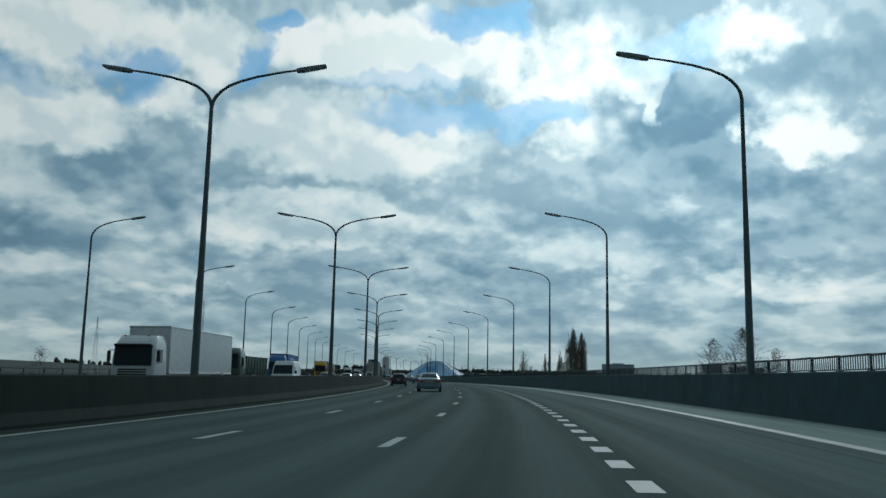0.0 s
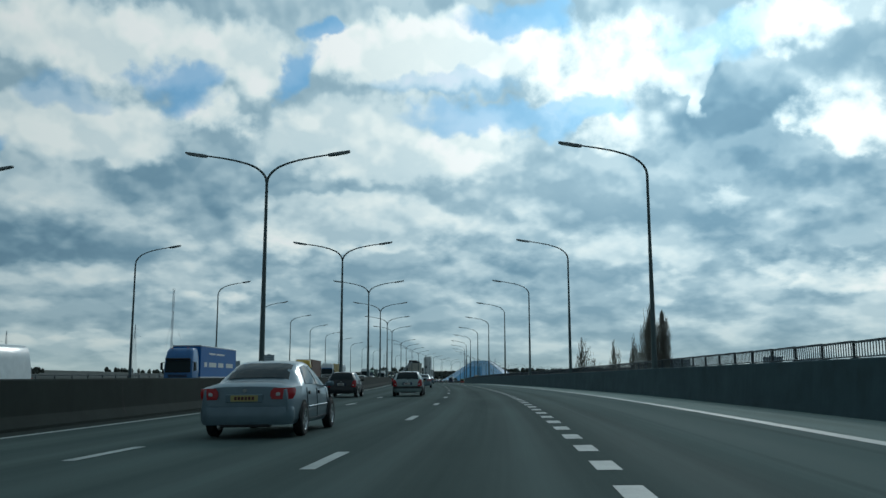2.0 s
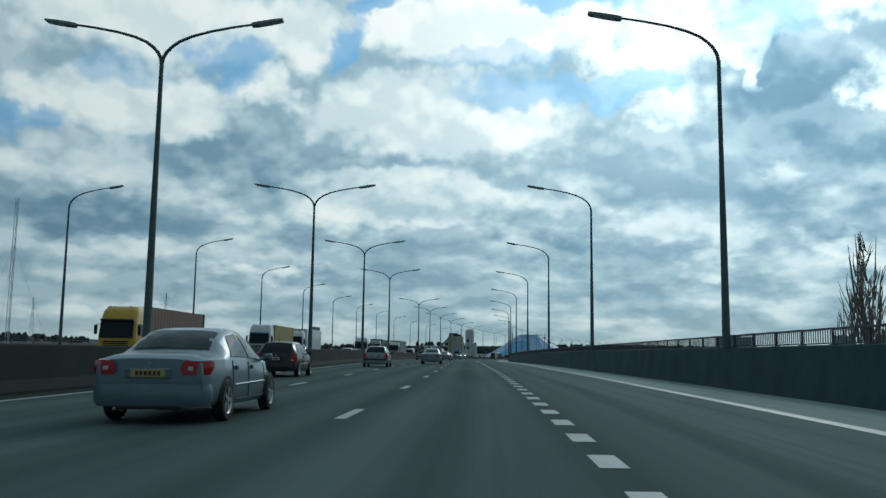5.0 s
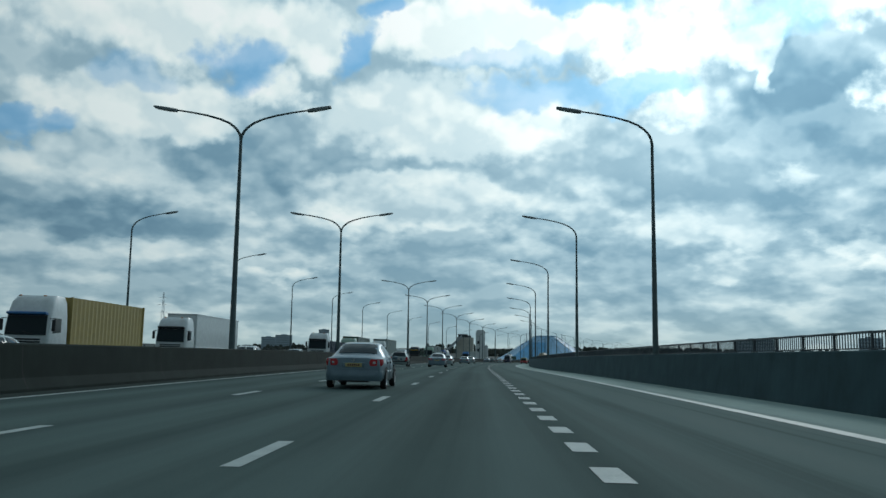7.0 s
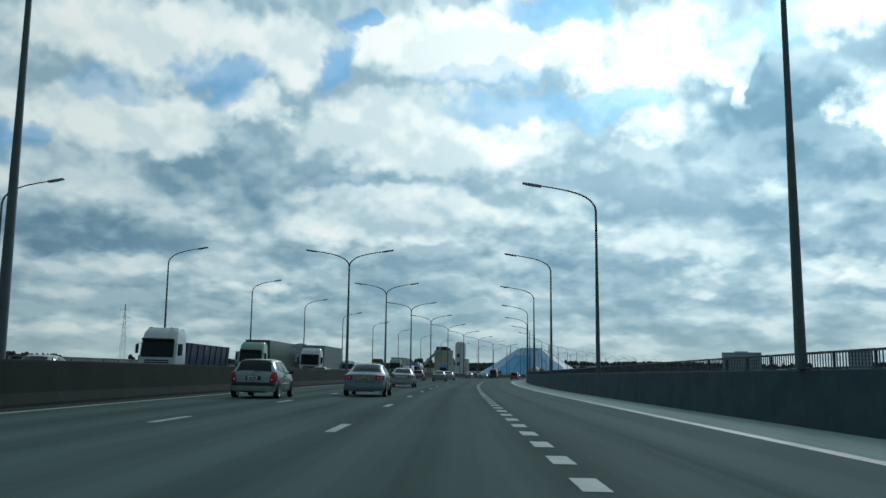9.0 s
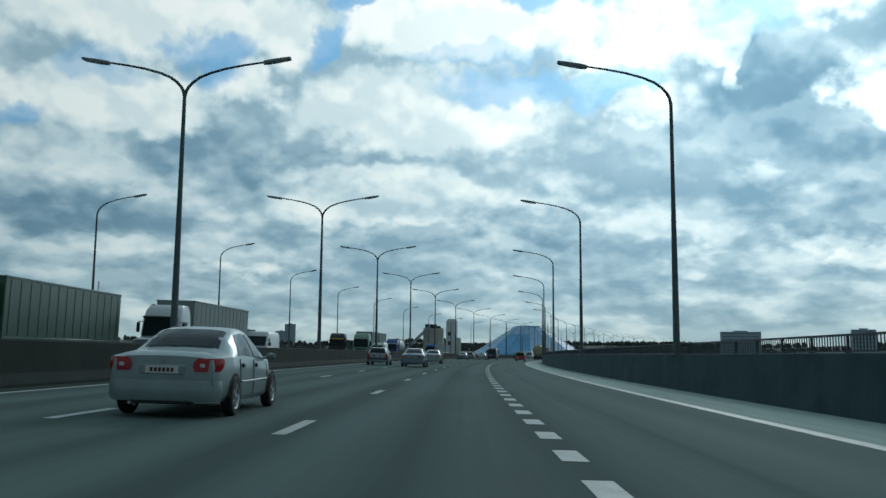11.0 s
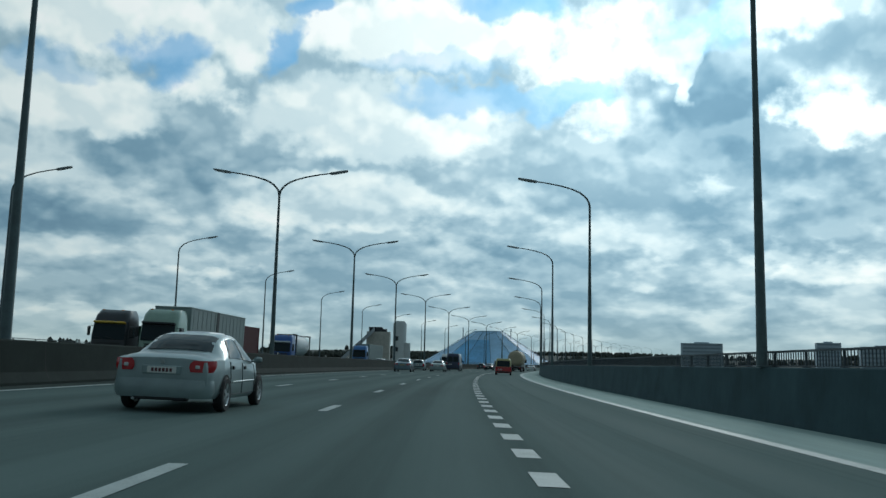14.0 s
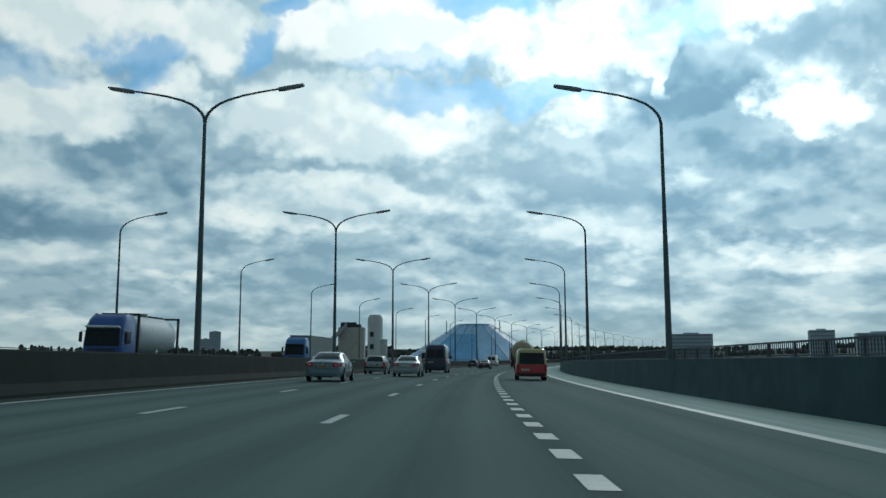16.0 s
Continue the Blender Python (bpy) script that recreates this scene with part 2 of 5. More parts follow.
def plain(name, color, rough=0.5, metal=0.0, vary=0.15, scale=6.0, coat=0.0, bumps=0.0):
    """A surface with slight soiling at two scales."""
    m, k, b = material(name)
    p = where(k)
    fine, coarse = k.noise(p, scale * 9, 3.0), k.noise(p, scale, 4.0)
    f = k.math("MULTIPLY_ADD", fine, 0.35, k.math("MULTIPLY", coarse, 0.65))
    dark = tuple(c * (1 - vary) for c in color)
    light = tuple(min(1.0, c * (1 + vary)) for c in color)
    k.put(b.inputs["Base Color"], k.ramp(f, [(0.3, dark), (0.7, light)]))
    k.put(b.inputs["Roughness"], k.math("MULTIPLY_ADD", coarse, 0.2, rough - 0.1))
    b.inputs["Metallic"].default_value = metal
    b.inputs["Coat Weight"].default_value = coat
    if bumps:
        bump(k, b, fine, bumps, 0.004)
    return m


def asphalt(name, base, tracks):
    """Worn asphalt: stone grain, patches, polished wheel tracks and seams along the lanes; uv is (d, s) in metres."""
    m, k, b = material(name)
    lane_map = k.add("ShaderNodeUVMap")
    lane_map.uv_map = "lane"
    uv = lane_map.outputs[0]
    sp = k.add("ShaderNodeSeparateXYZ")
    k.put(sp.inputs[0], uv)
    d, s = sp.outputs[0], sp.outputs[1]
    grain = k.noise(uv, 55.0, 2.0, 0.7)
    patch = k.noise(k.vec(k.math("MULTIPLY", d, 0.35), k.math("MULTIPLY", s, 0.05), 0.0), 1.0, 5.0, 0.6)
    streak = k.noise(k.vec(k.math("MULTIPLY", d, 2.2), k.math("MULTIPLY", s, 0.012), 3.0), 1.0, 4.0, 0.6)
    # wheel tracks: two a lane
    wave = k.math("COSINE", k.math("MULTIPLY", k.math("ADD", d, 0.55 + 0.87), 2 * math.pi / 1.75))
    f = k.math("ADD", k.math("MULTIPLY", grain, 0.30), k.math("MULTIPLY", patch, 0.45))
    f = k.math("ADD", f, k.math("MULTIPLY", streak, 0.35))
    f = k.math("MULTIPLY_ADD", wave, 0.045 * tracks, f)
    # paler in streaks across the outer lane, towards its edge line
    outer_pale = k.math("MULTIPLY", k.smooth(d, 1.6, 4.4), k.smooth(streak, 0.15, 0.70))
    f = k.math("MULTIPLY_ADD", outer_pale, 0.42 if tracks else 0.0, f)
    # later glare and windscreen veil put into the colour: paler along the second half
    f = k.math("ADD", k.smooth(k.math("MULTIPLY_ADD", patch, 60.0, s), 120.0, 430.0, 0.0, 0.15), f)
    lo, hi = tuple(c * 0.55 for c in base), tuple(c * 1.5 for c in base)
    k.put(b.inputs["Base Color"], k.ramp(f, [(0.30, lo), (0.80, hi)]))
    k.put(b.inputs["Roughness"], k.math("MULTIPLY_ADD", wave, -0.03 * tracks, k.math("MULTIPLY_ADD", patch, 0.2, 0.72)))
    b.inputs["Specular IOR Level"].default_value = 0.02
    bump(k, b, grain, 0.4, 0.01)
    return m


def concrete(name, base, streaks=1.0):
    m, k, b = material(name)
    p = k.add("ShaderNodeNewGeometry").outputs["Position"]
    sp = k.add("ShaderNodeSeparateXYZ")
    k.put(sp.inputs[0], p)
    fine = k.noise(p, 45.0, 3.0, 0.65)
    blot = k.noise(p, 0.8, 5.0, 0.6)
    run = k.noise(k.vec(k.math("MULTIPLY", sp.outputs[0], 5.0), k.math("MULTIPLY", sp.outputs[1], 5.0), k.math("MULTIPLY", sp.outputs[2], 0.5)), 1.0, 4.0, 0.6)
    rnd = k.add("ShaderNodeObjectInfo").outputs["Random"]
    f = k.math("ADD", k.math("MULTIPLY", fine, 0.25), k.math("MULTIPLY", blot, 0.40))
    f = k.math("ADD", f, k.math("MULTIPLY", run, 0.30 * streaks))
    f = k.math("MULTIPLY_ADD", rnd, 0.03, f)
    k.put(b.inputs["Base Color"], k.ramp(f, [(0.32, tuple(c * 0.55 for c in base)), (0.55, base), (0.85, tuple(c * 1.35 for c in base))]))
    b.inputs["Roughness"].default_value = 0.9
    b.inputs["Specular IOR Level"].default_value = 0.25
    bump(k, b, k.math("ADD", fine, blot), 0.35, 0.01)
    return m


def paint_line(name):
    m, k, b = material(name)
    p = k.add("ShaderNodeNewGeometry").outputs["Position"]
    wear = k.math("MULTIPLY_ADD", k.noise(p, 40.0, 3.0, 0.7), 0.5, k.math("MULTIPLY", k.noise(p, 1.6, 4.0, 0.6), 0.5))
    k.put(b.inputs["Base Color"], k.ramp(wear, [(0.28, (0.15, 0.17, 0.16)), (0.42, (0.35, 0.385, 0.365)), (0.7, (0.50, 0.54, 0.51))]))
    b.inputs["Roughness"].default_value = 0.6
    return m


def window_glass(name, color=(0.02, 0.03, 0.035)):
    m, k, b = material(name)
    k.put(b.inputs["Base Color"], (*color, 1))
    b.inputs["Roughness"].default_value, b.inputs["IOR"].default_value = 0.06, 1.45
    b.inputs["Specular IOR Level"].default_value = 0.22
    return m


M_ROAD = asphalt("worn_asphalt", (0.0880, 0.1165, 0.1095), 1.5)
M_ROAD_OPP = asphalt("worn_asphalt_far", (0.0480, 0.0800, 0.0800), 1.0)
M_SHOULDER = asphalt("pale_shoulder_asphalt", (0.285, 0.345, 0.318), 0.0)
M_VERGE = asphalt("gritty_edge_asphalt", (0.050, 0.060, 0.055), 0.0)
M_PAINT = paint_line("road_paint")
M_WALL = concrete("dark_weathered_concrete", (0.058, 0.104, 0.118), 0.45)
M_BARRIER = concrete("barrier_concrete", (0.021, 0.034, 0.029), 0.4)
M_DECK = concrete("deck_concrete", (0.25, 0.25, 0.24))
M_RAIL = plain("dark_painted_rail", (0.06, 0.075, 0.085), 0.55, 0.2, 0.25)
M_POLE = plain("weathered_lamp_steel", (0.10, 0.135, 0.14), 0.55, 0.3, 0.25, 3.0)
M_LAMP = plain("lamp_housing", (0.24, 0.27, 0.28), 0.5, 0.2, 0.2)
M_LENS = plain("lamp_lens", (0.55, 0.58, 0.58), 0.25, 0.0, 0.08)
M_GLASS = window_glass("car_glass")
M_TYRE = plain("tyre_rubber", (0.018, 0.018, 0.019), 0.8, 0.0, 0.2, 20)
M_RIM = plain("alloy_rim", (0.55, 0.56, 0.57), 0.35, 0.8, 0.1)
M_BLACK = plain("black_plastic", (0.022, 0.023, 0.025), 0.6, 0.0, 0.2)
M_CHASSIS = plain("dirty_chassis", (0.03, 0.03, 0.03), 0.75, 0.1, 0.3)
M_TAIL = plain("red_tail_lens", (0.42, 0.015, 0.02), 0.18, 0.0, 0.1)
M_CLEAR = plain("clear_lens", (0.65, 0.66, 0.66), 0.15, 0.0, 0.05)
M_AMBER = plain("amber_lens", (0.6, 0.2, 0.02), 0.2)
M_PLATE = plain("white_plate", (0.72, 0.72, 0.68), 0.4, 0.0, 0.04)
M_PLATE_Y = plain("yellow_plate", (0.48, 0.40, 0.16), 0.4, 0.0, 0.04)
M_BAR = plain("dark_red_bar", (0.10, 0.02, 0.025), 0.5)


# ---- mesh helpers ----
class Geo:
    """Vertices and faces of one part."""

    def __init__(self):
        self.v, self.f = [], []

    def faces(self, vs, fs):
        n = len(self.v)
        self.v += [tuple(q) for q in vs]
        self.f += [tuple(i + n for i in q) for q in fs]
        return self

    def box(self, c, size, m=None, cut=0.0):
        x, y, z = (q / 2 for q in size)
        if cut <= 0:
            vs = [(sx * x, sy * y, sz * z) for sz in (-1, 1) for sy in (-1, 1) for sx in (-1, 1)]
            fs = [(0, 2, 3, 1), (4, 5, 7, 6), (0, 1, 5, 4), (2, 6, 7, 3), (0, 4, 6, 2), (1, 3, 7, 5)]
        else:
            vs, fs = [], []
            for zz, k in ((-z, cut), (-z + cut, 0), (z - cut, 0), (z, cut)):
                a, b = x - k, y - k
                vs += [(-a + cut, -b, zz), (a - cut, -b, zz), (a, -b + cut, zz), (a, b - cut, zz),
                       (a - cut, b, zz), (-a + cut, b, zz), (-a, b - cut, zz), (-a, -b + cut, zz)]
            for L in range(3):
                fs += [(L * 8 + i, L * 8 + (i + 1) % 8, L * 8 + 8 + (i + 1) % 8, L * 8 + 8 + i) for i in range(8)]
            fs += [tuple(range(7, -1, -1)), tuple(range(24, 32))]
        vs = [Vector(q) for q in vs]
        if m is not None:
            vs = [m @ q for q in vs]
        c = Vector(c)
        return self.faces([q + c for q in vs], fs)

    def tube(self, path, radii, n=10, caps=True, flat=1.0):
        path = [Vector(q) for q in path]
        rings = []
        for i, q in enumerate(path):
            t = (path[min(i + 1, len(path) - 1)] - path[max(i - 1, 0)]).normalized()
            a = t.cross(Vector((0, 1, 0)) if abs(t.y) < 0.9 else Vector((1, 0, 0))).normalized()
            b = t.cross(a)
            r = radii[i] if isinstance(radii, (list, tuple)) else radii
            rings.append([q + a * math.cos(2 * math.pi * j / n) * r + b * math.sin(2 * math.pi * j / n) * r * flat for j in range(n)])
        return self.loft(rings, caps)

    def loft(self, rings, caps=True):
        n = len(rings[0])
        vs = [q for ring in rings for q in ring]
        fs = [(i * n + j, i * n + (j + 1) % n, (i + 1) * n + (j + 1) % n, (i + 1) * n + j) for i in range(len(rings) - 1) for j in range(n)]
        if caps:
            fs += [tuple(range(n - 1, -1, -1)), tuple((len(rings) - 1) * n + j for j in range(n))]
        return self.faces(vs, fs)

    def mesh(self, name, mats, smooth=None):
        me = bpy.data.meshes.new(name)
        me.from_pydata(self.v, [], self.f)
        bm = bmesh.new()
        bm.from_mesh(me)
        bmesh.ops.recalc_face_normals(bm, faces=bm.faces)
        bm.to_mesh(me)
        bm.free()
        me.materials.append(mats)
        if smooth:
            me.polygons.foreach_set("use_smooth", [True] * len(me.polygons))
            me.set_sharp_from_angle(angle=radians(smooth))
        return me


def part(name, geo, mat, parent=None, label="", smooth=35, at=None):
    me = geo if isinstance(geo, bpy.types.Mesh) else geo.mesh(name, mat, smooth)
    ob = new(name, me)
    if parent is not None:
        ob.parent = parent
    if at is not None:
        ob.matrix_basis = at
    if label:
        ob["label"] = label
    return ob


def thing(name, label, category, group="", kind="", at=None):
    ob = new(name)
    ob.empty_display_size = 0.2
    if at is not None:
        ob.matrix_basis = at
    return tagged(ob, label, category, group, kind)


def strip(name, d0, d1, z0, z1, mat, s0, s1, step=4.0, lanes=1):
    """A ribbon along the road between two offsets, with its (d, s) map."""
    ss = np.arange(s0, s1 + 0.01, step)
    ds = np.linspace(d0, d1, lanes + 1)
    vs = [road(s, d, z0 + (z1 - z0) * (d - d0) / (d1 - d0)) for s in ss for d in ds]
    n = lanes + 1
    fs = [(i * n + j, i * n + j + 1, (i + 1) * n + j + 1, (i + 1) * n + j) for i in range(len(ss) - 1) for j in range(lanes)]
    me = bpy.data.meshes.new(name)
    me.from_pydata(vs, [], fs)
    uv = me.uv_layers.new(name="lane")
    flat = [(d, s) for s in ss for d in ds]
    uv.data.foreach_set("uv", [c for loop in me.loops for c in flat[loop.vertex_index]])
    me.materials.append(mat)
    return me


# ---- the viaduct: deck, carriageways, shoulders, paint ----
L0, L1, L2, L3, L4 = -5.87, -2.29, 1.21, 5.59, -9.61
S0, S1 = -60.0, 1180.0
tagged(part("road", strip("road", -9.55, 5.70, 0, 0, M_ROAD, S0, S1, 4.0, 6), M_ROAD),
       "worn dark grey asphalt carriageway of a motorway viaduct", "road", kind="structure")
tagged(part("shoulder", strip("shoulder", 5.70, 8.10, 0, 0, M_SHOULDER, S0, S1), M_SHOULDER),
       "paler dusty asphalt hard shoulder beside the parapet wall", "road shoulder", kind="structure")
tagged(part("median_verge", strip("median_verge", -10.60, -9.55, 0.01, 0, M_VERGE, S0, S1), M_VERGE),
       "gritty dark asphalt edge strip along the median barrier", "road verge", kind="structure")
tagged(part("opposite_road", strip("opposite_road", -30.6, -12.6, 0, 0, M_ROAD_OPP, S0, S1, 4.0, 4), M_ROAD_OPP),
       "dark asphalt opposite carriageway behind the median barrier", "road", kind="structure")
tagged(part("median_soil", strip("median_soil", -12.6, -10.60, 0.02, 0.02, M_DECK, S0, S1), M_DECK),
       "concrete strip between the two median barriers", "median", kind="structure")
g = Geo()
ss = np.arange(S0, S1 + 0.1, 8.0)
g.loft([[road(s, -31.9, -0.06), road(s, 8.75, -0.06), road(s, 8.75, -1.3), road(s, 5.0, -2.2), road(s, -28.0, -2.2), road(s, -31.9, -1.3)] for s in ss])
tagged(part("viaduct_deck", g, M_DECK, smooth=None), "grey concrete viaduct deck under the carriageways", "viaduct", kind="structure")
for s in np.arange(-40, 1150, 45.0):
    g = Geo()
    for d in (-24, 0.5):
        q = road(s, d, -2.0)
        g.tube([(q.x, q.y, q.z), (q.x, q.y, -8.2)], 1.1, 12)
    tagged(part("viaduct_pier", g, M_DECK), "round grey concrete viaduct piers under the deck", "viaduct pier", group="viaduct piers", kind="structure")


def solid_line(name, d, width, label):
    tagged(part(name, strip(name, d - width / 2, d + width / 2, 0.005, 0.005, M_PAINT, S0, 1100.0), M_PAINT), label, "road marking", kind="structure")


solid_line("edge_line_right", L3, 0.30, "solid white painted edge line beside the hard shoulder")
solid_line("edge_line_left", L4, 0.20, "solid white painted edge line beside the median")
solid_line("far_edge_line", -13.2, 0.2, "solid white painted edge line of the opposite carriageway")


def dashes(name, d, length, width, period, phase, s_from, s_to, label):
    top = thing(name, label, "road marking", kind="structure")
    g = Geo()
    a, b = width / 2, length / 2
    g.faces([(-a, -b, 0.006), (a, -b, 0.006), (a * 0.98, b, 0.006), (-a, b * 0.99, 0.006)], [(0, 1, 2, 3)])
    me = g.mesh("dash", M_PAINT)
    k = math.ceil((s_from - phase) / period)
    while phase + k * period < s_to:
        part("dash", me, M_PAINT, top, at=stand(phase + k * period, d, 0.0, tilt=True))
        k += 1


dashes("lane_dashes_outer", L1, 2.406, 0.19, 11.644, 3.90, -20, 560, "worn white painted lane dashes")
dashes("lane_dashes_inner", L0, 2.406, 0.19, 11.644, 5.24, -20, 560, "worn white painted lane dashes")
dashes("block_dashes", L2, 1.067, 0.29, 2.460, 2.13, -8, 600, "short wide white painted blocks dividing the outer lane")


# ---- parapet wall on the outer side, with its railing ----
def long_run(pts, d, z, s0, s1, step=4.0):
    """A continuous wall along the road from its cross section."""
    g = Geo()
    g.loft([[road(s, d + x, 0) + Vector((0, 0, z + zz)) for x, zz in pts] for s in np.arange(s0, s1 + 0.1, step)])
    return g


WALL = [(-0.06, -0.05), (0.42, -0.05), (0.42, 1.33), (0.40, 1.36), (0.12, 1.36), (0.08, 1.33), (-0.02, 0.30)]
tagged(part("parapet_wall", long_run(WALL, 8.14, 0, -32, 1100), M_WALL, smooth=25), "tall dark weathered concrete parapet wall along the shoulder", "parapet wall", kind="structure")

railing = thing("parapet_railing", "dark painted steel railing with upright bars on the parapet", "railing", kind="structure")
g = Geo()
g.box((0, 0, 0.21), (0.05, 0.06, 0.42))
g.box((0, 0, 0.01), (0.16, 0.14, 0.02))
post = g.mesh("post", M_RAIL)
RAIL_Z = 1.36
for k in range(-10, 290):
    part("post", post, M_RAIL, railing, at=stand(k * 2.0, 8.46, RAIL_Z))
g, g2 = Geo(), Geo()
for s in np.arange(-20, 1000, 2.0):
    a, b = road(s, 8.46, RAIL_Z), road(s + 2.0, 8.46, RAIL_Z)
    th = pose(0, 0, 0, 0, 0, -math.degrees(heading(s + 1)))
    mid = (a + b) / 2
    g.box(mid + Vector((0, 0, 0.395)), (0.085, 2.01, 0.05), th)
    g.box(mid + Vector((0, 0, 0.04)), (0.04, 2.01, 0.03), th)
    if s < 640:
        for j in range(1, 13):
            q = a + (b - a) * (j / 13)
            g2.box(q + Vector((0, 0, 0.21)), (0.018, 0.028, 0.36), th)
    if s >= 580:
        g2.box(a + Vector((0, 0, 0.2)), (0.06, 0.09, 0.4), th)
part("top_rail", g, M_RAIL, railing)
tagged(part("balusters", g2, M_RAIL, railing), kind="stuff")

# ---- median barriers ----
NJ = [(-0.30, -0.05), (0.30, -0.05), (0.30, 0.08), (0.13, 0.33), (0.085, 1.10), (0.06, 1.14), (-0.06, 1.14), (-0.085, 1.10), (-0.13, 0.33), (-0.30, 0.08)]
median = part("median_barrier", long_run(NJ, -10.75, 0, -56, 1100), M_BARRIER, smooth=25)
tagged(median, "dark concrete step-profile median barrier", "crash barrier", kind="structure")
joint = Geo().loft([[(x + (0.004 if x > 0 else -0.004), y, z) for x, z in ((0.30, 0.0), (0.30, 0.08), (0.13, 0.33), (0.085, 1.10), (0.06, 1.146), (-0.06, 1.146), (-0.06, 1.0))] for y in (-0.009, 0.009)], caps=False).mesh("joint", M_TYRE)
reflector = Geo().box((0, 0, 0.06), (0.05, 0.10, 0.12), cut=0.012).mesh("reflector", M_PLATE)
for k in range(0, 66):
    part("joint", joint, M_TYRE, median, at=stand(k * 9.0 + 3.0, -10.75, 0.0))
    if k % 3 == 0:
        part("reflector", reflector, M_PLATE, median, at=stand(k * 9.0 + 5.0, -10.70, 1.138))
tagged(part("far_median_barrier", long_run(NJ, -12.75, -0.25, -56, 1100), M_BARRIER, smooth=25), "dark concrete median barrier of the opposite carriageway", "crash barrier", kind="structure")

# ---- railing on the far edge of the viaduct ----
far_rail = thing("far_edge_railing", "dark steel railing on the far edge of the viaduct", "railing", kind="structure")
g = Geo()
ss = np.arange(S0, S1, 6.0)
g.loft([[road(s, -31.7, -0.1), road(s, -30.6, -0.1), road(s, -30.65, 0.55), road(s, -31.7, 0.55)] for s in ss])
tagged(part("far_edge_kerb", g, M_DECK, smooth=None), "low concrete edge beam along the far side", "edge beam", kind="structure")
g = Geo()
g.box((0, 0, 0.45), (0.07, 0.09, 0.9))
me = g.mesh("post", M_RAIL)
for k in range(0, 240):
    part("post", me, M_RAIL, far_rail, at=stand(k * 3.0, -30.9, 0.55))
g = Geo()
for s in np.arange(0, 1000, 3.0):
    a, b = road(s, -30.9, 0.55), road(s + 3.0, -30.9, 0.55)
    th = pose(0, 0, 0, 0, 0, -math.degrees(heading(s + 1.5)))
    for z in (0.3, 0.58, 0.88):
        g.box((a + b) / 2 + Vector((0, 0, z)), (0.06, 3.02, 0.05), th)
part("rail", g, M_RAIL, far_rail)


# ---- slip road beside the viaduct, a little lower ----
g = Geo()
ss = np.arange(79, 289, 7.0)
g.loft([[road(s, 18.0, -0.55), road(s, 27.5, -0.55), road(s, 27.5, -1.6), road(s, 18.0, -1.6)] for s in ss])
tagged(part("slip_road_deck", g, M_DECK, smooth=None), "concrete deck of the slip road beside the viaduct", "viaduct", kind="structure")
tagged(part("slip_road", strip("slip_road", 18.3, 27.2, -0.53, -0.53, M_ROAD_OPP, 80, 280), M_ROAD_OPP), "asphalt slip road beside the viaduct", "road", kind="structure")
for s in np.arange(92, 289, 40.0):
    q = road(s, 22.5, -1.5)
    tagged(part("slip_road_pier", Geo().tube([(q.x, q.y, q.z), (q.x, q.y, -8.2)], 1.0, 12), M_DECK), "round grey concrete pier under the slip road", "viaduct pier", kind="structure")

# ---- street lamps ----
def lamp_arm(side, reach, rise, r0):
    """A swept arm that leaves the pole upright and ends in a flat lamp head."""
    pts = [(0, 0), (0.05, 0.24), (0.16, 0.44), (0.34, 0.63), (0.62, 0.83), (1.05, 1.01), (1.7, 1.19), (2.5, 1.34), (3.32, 1.46)]
    k, m = reach / 4.38, rise / 1.62
    return [(side * x * k, 0, z * m) for x, z in pts], [r0 * (1 - 0.45 * i / 8) for i in range(9)]


def lamp_head(side, reach, rise):
    x0, x1 = 3.22 * reach / 4.38, reach
    z0, z1 = 1.45 * rise / 1.62, rise
    g = Geo()
    rings = []
    for f, wy, h0, h1 in ((0, 0.06, -0.05, 0.05), (0.03, 0.12, -0.085, 0.05), (0.20, 0.155, -0.09, 0.055), (0.6, 0.16, -0.08, 0.06), (0.96, 0.15, -0.055, 0.05), (1.0, 0.125, -0.035, 0.04)):
        x, z = x0 + (x1 - x0) * f, z0 + (z1 - z0) * f
        rings.append([(side * x, -wy, z + h0), (side * x, wy, z + h0), (side * x, wy, z + h1 * 0.5), (side * x, wy * 0.6, z + h1),
                      (side * x, -wy * 0.6, z + h1), (side * x, -wy, z + h1 * 0.5)])
    g.loft(rings)
    lens = Geo()
    xa, xb = x0 + (x1 - x0) * 0.28, x0 + (x1 - x0) * 0.88
    za, zb = z0 + (z1 - z0) * 0.28 - 0.085, z0 + (z1 - z0) * 0.88 - 0.06
    lens.loft([[(side * x, -0.12, z), (side * x, 0.12, z), (side * x, 0.08, z - 0.035), (side * x, -0.08, z - 0.035)] for x, z in ((xa, za), (xb, zb))])
    return g, lens


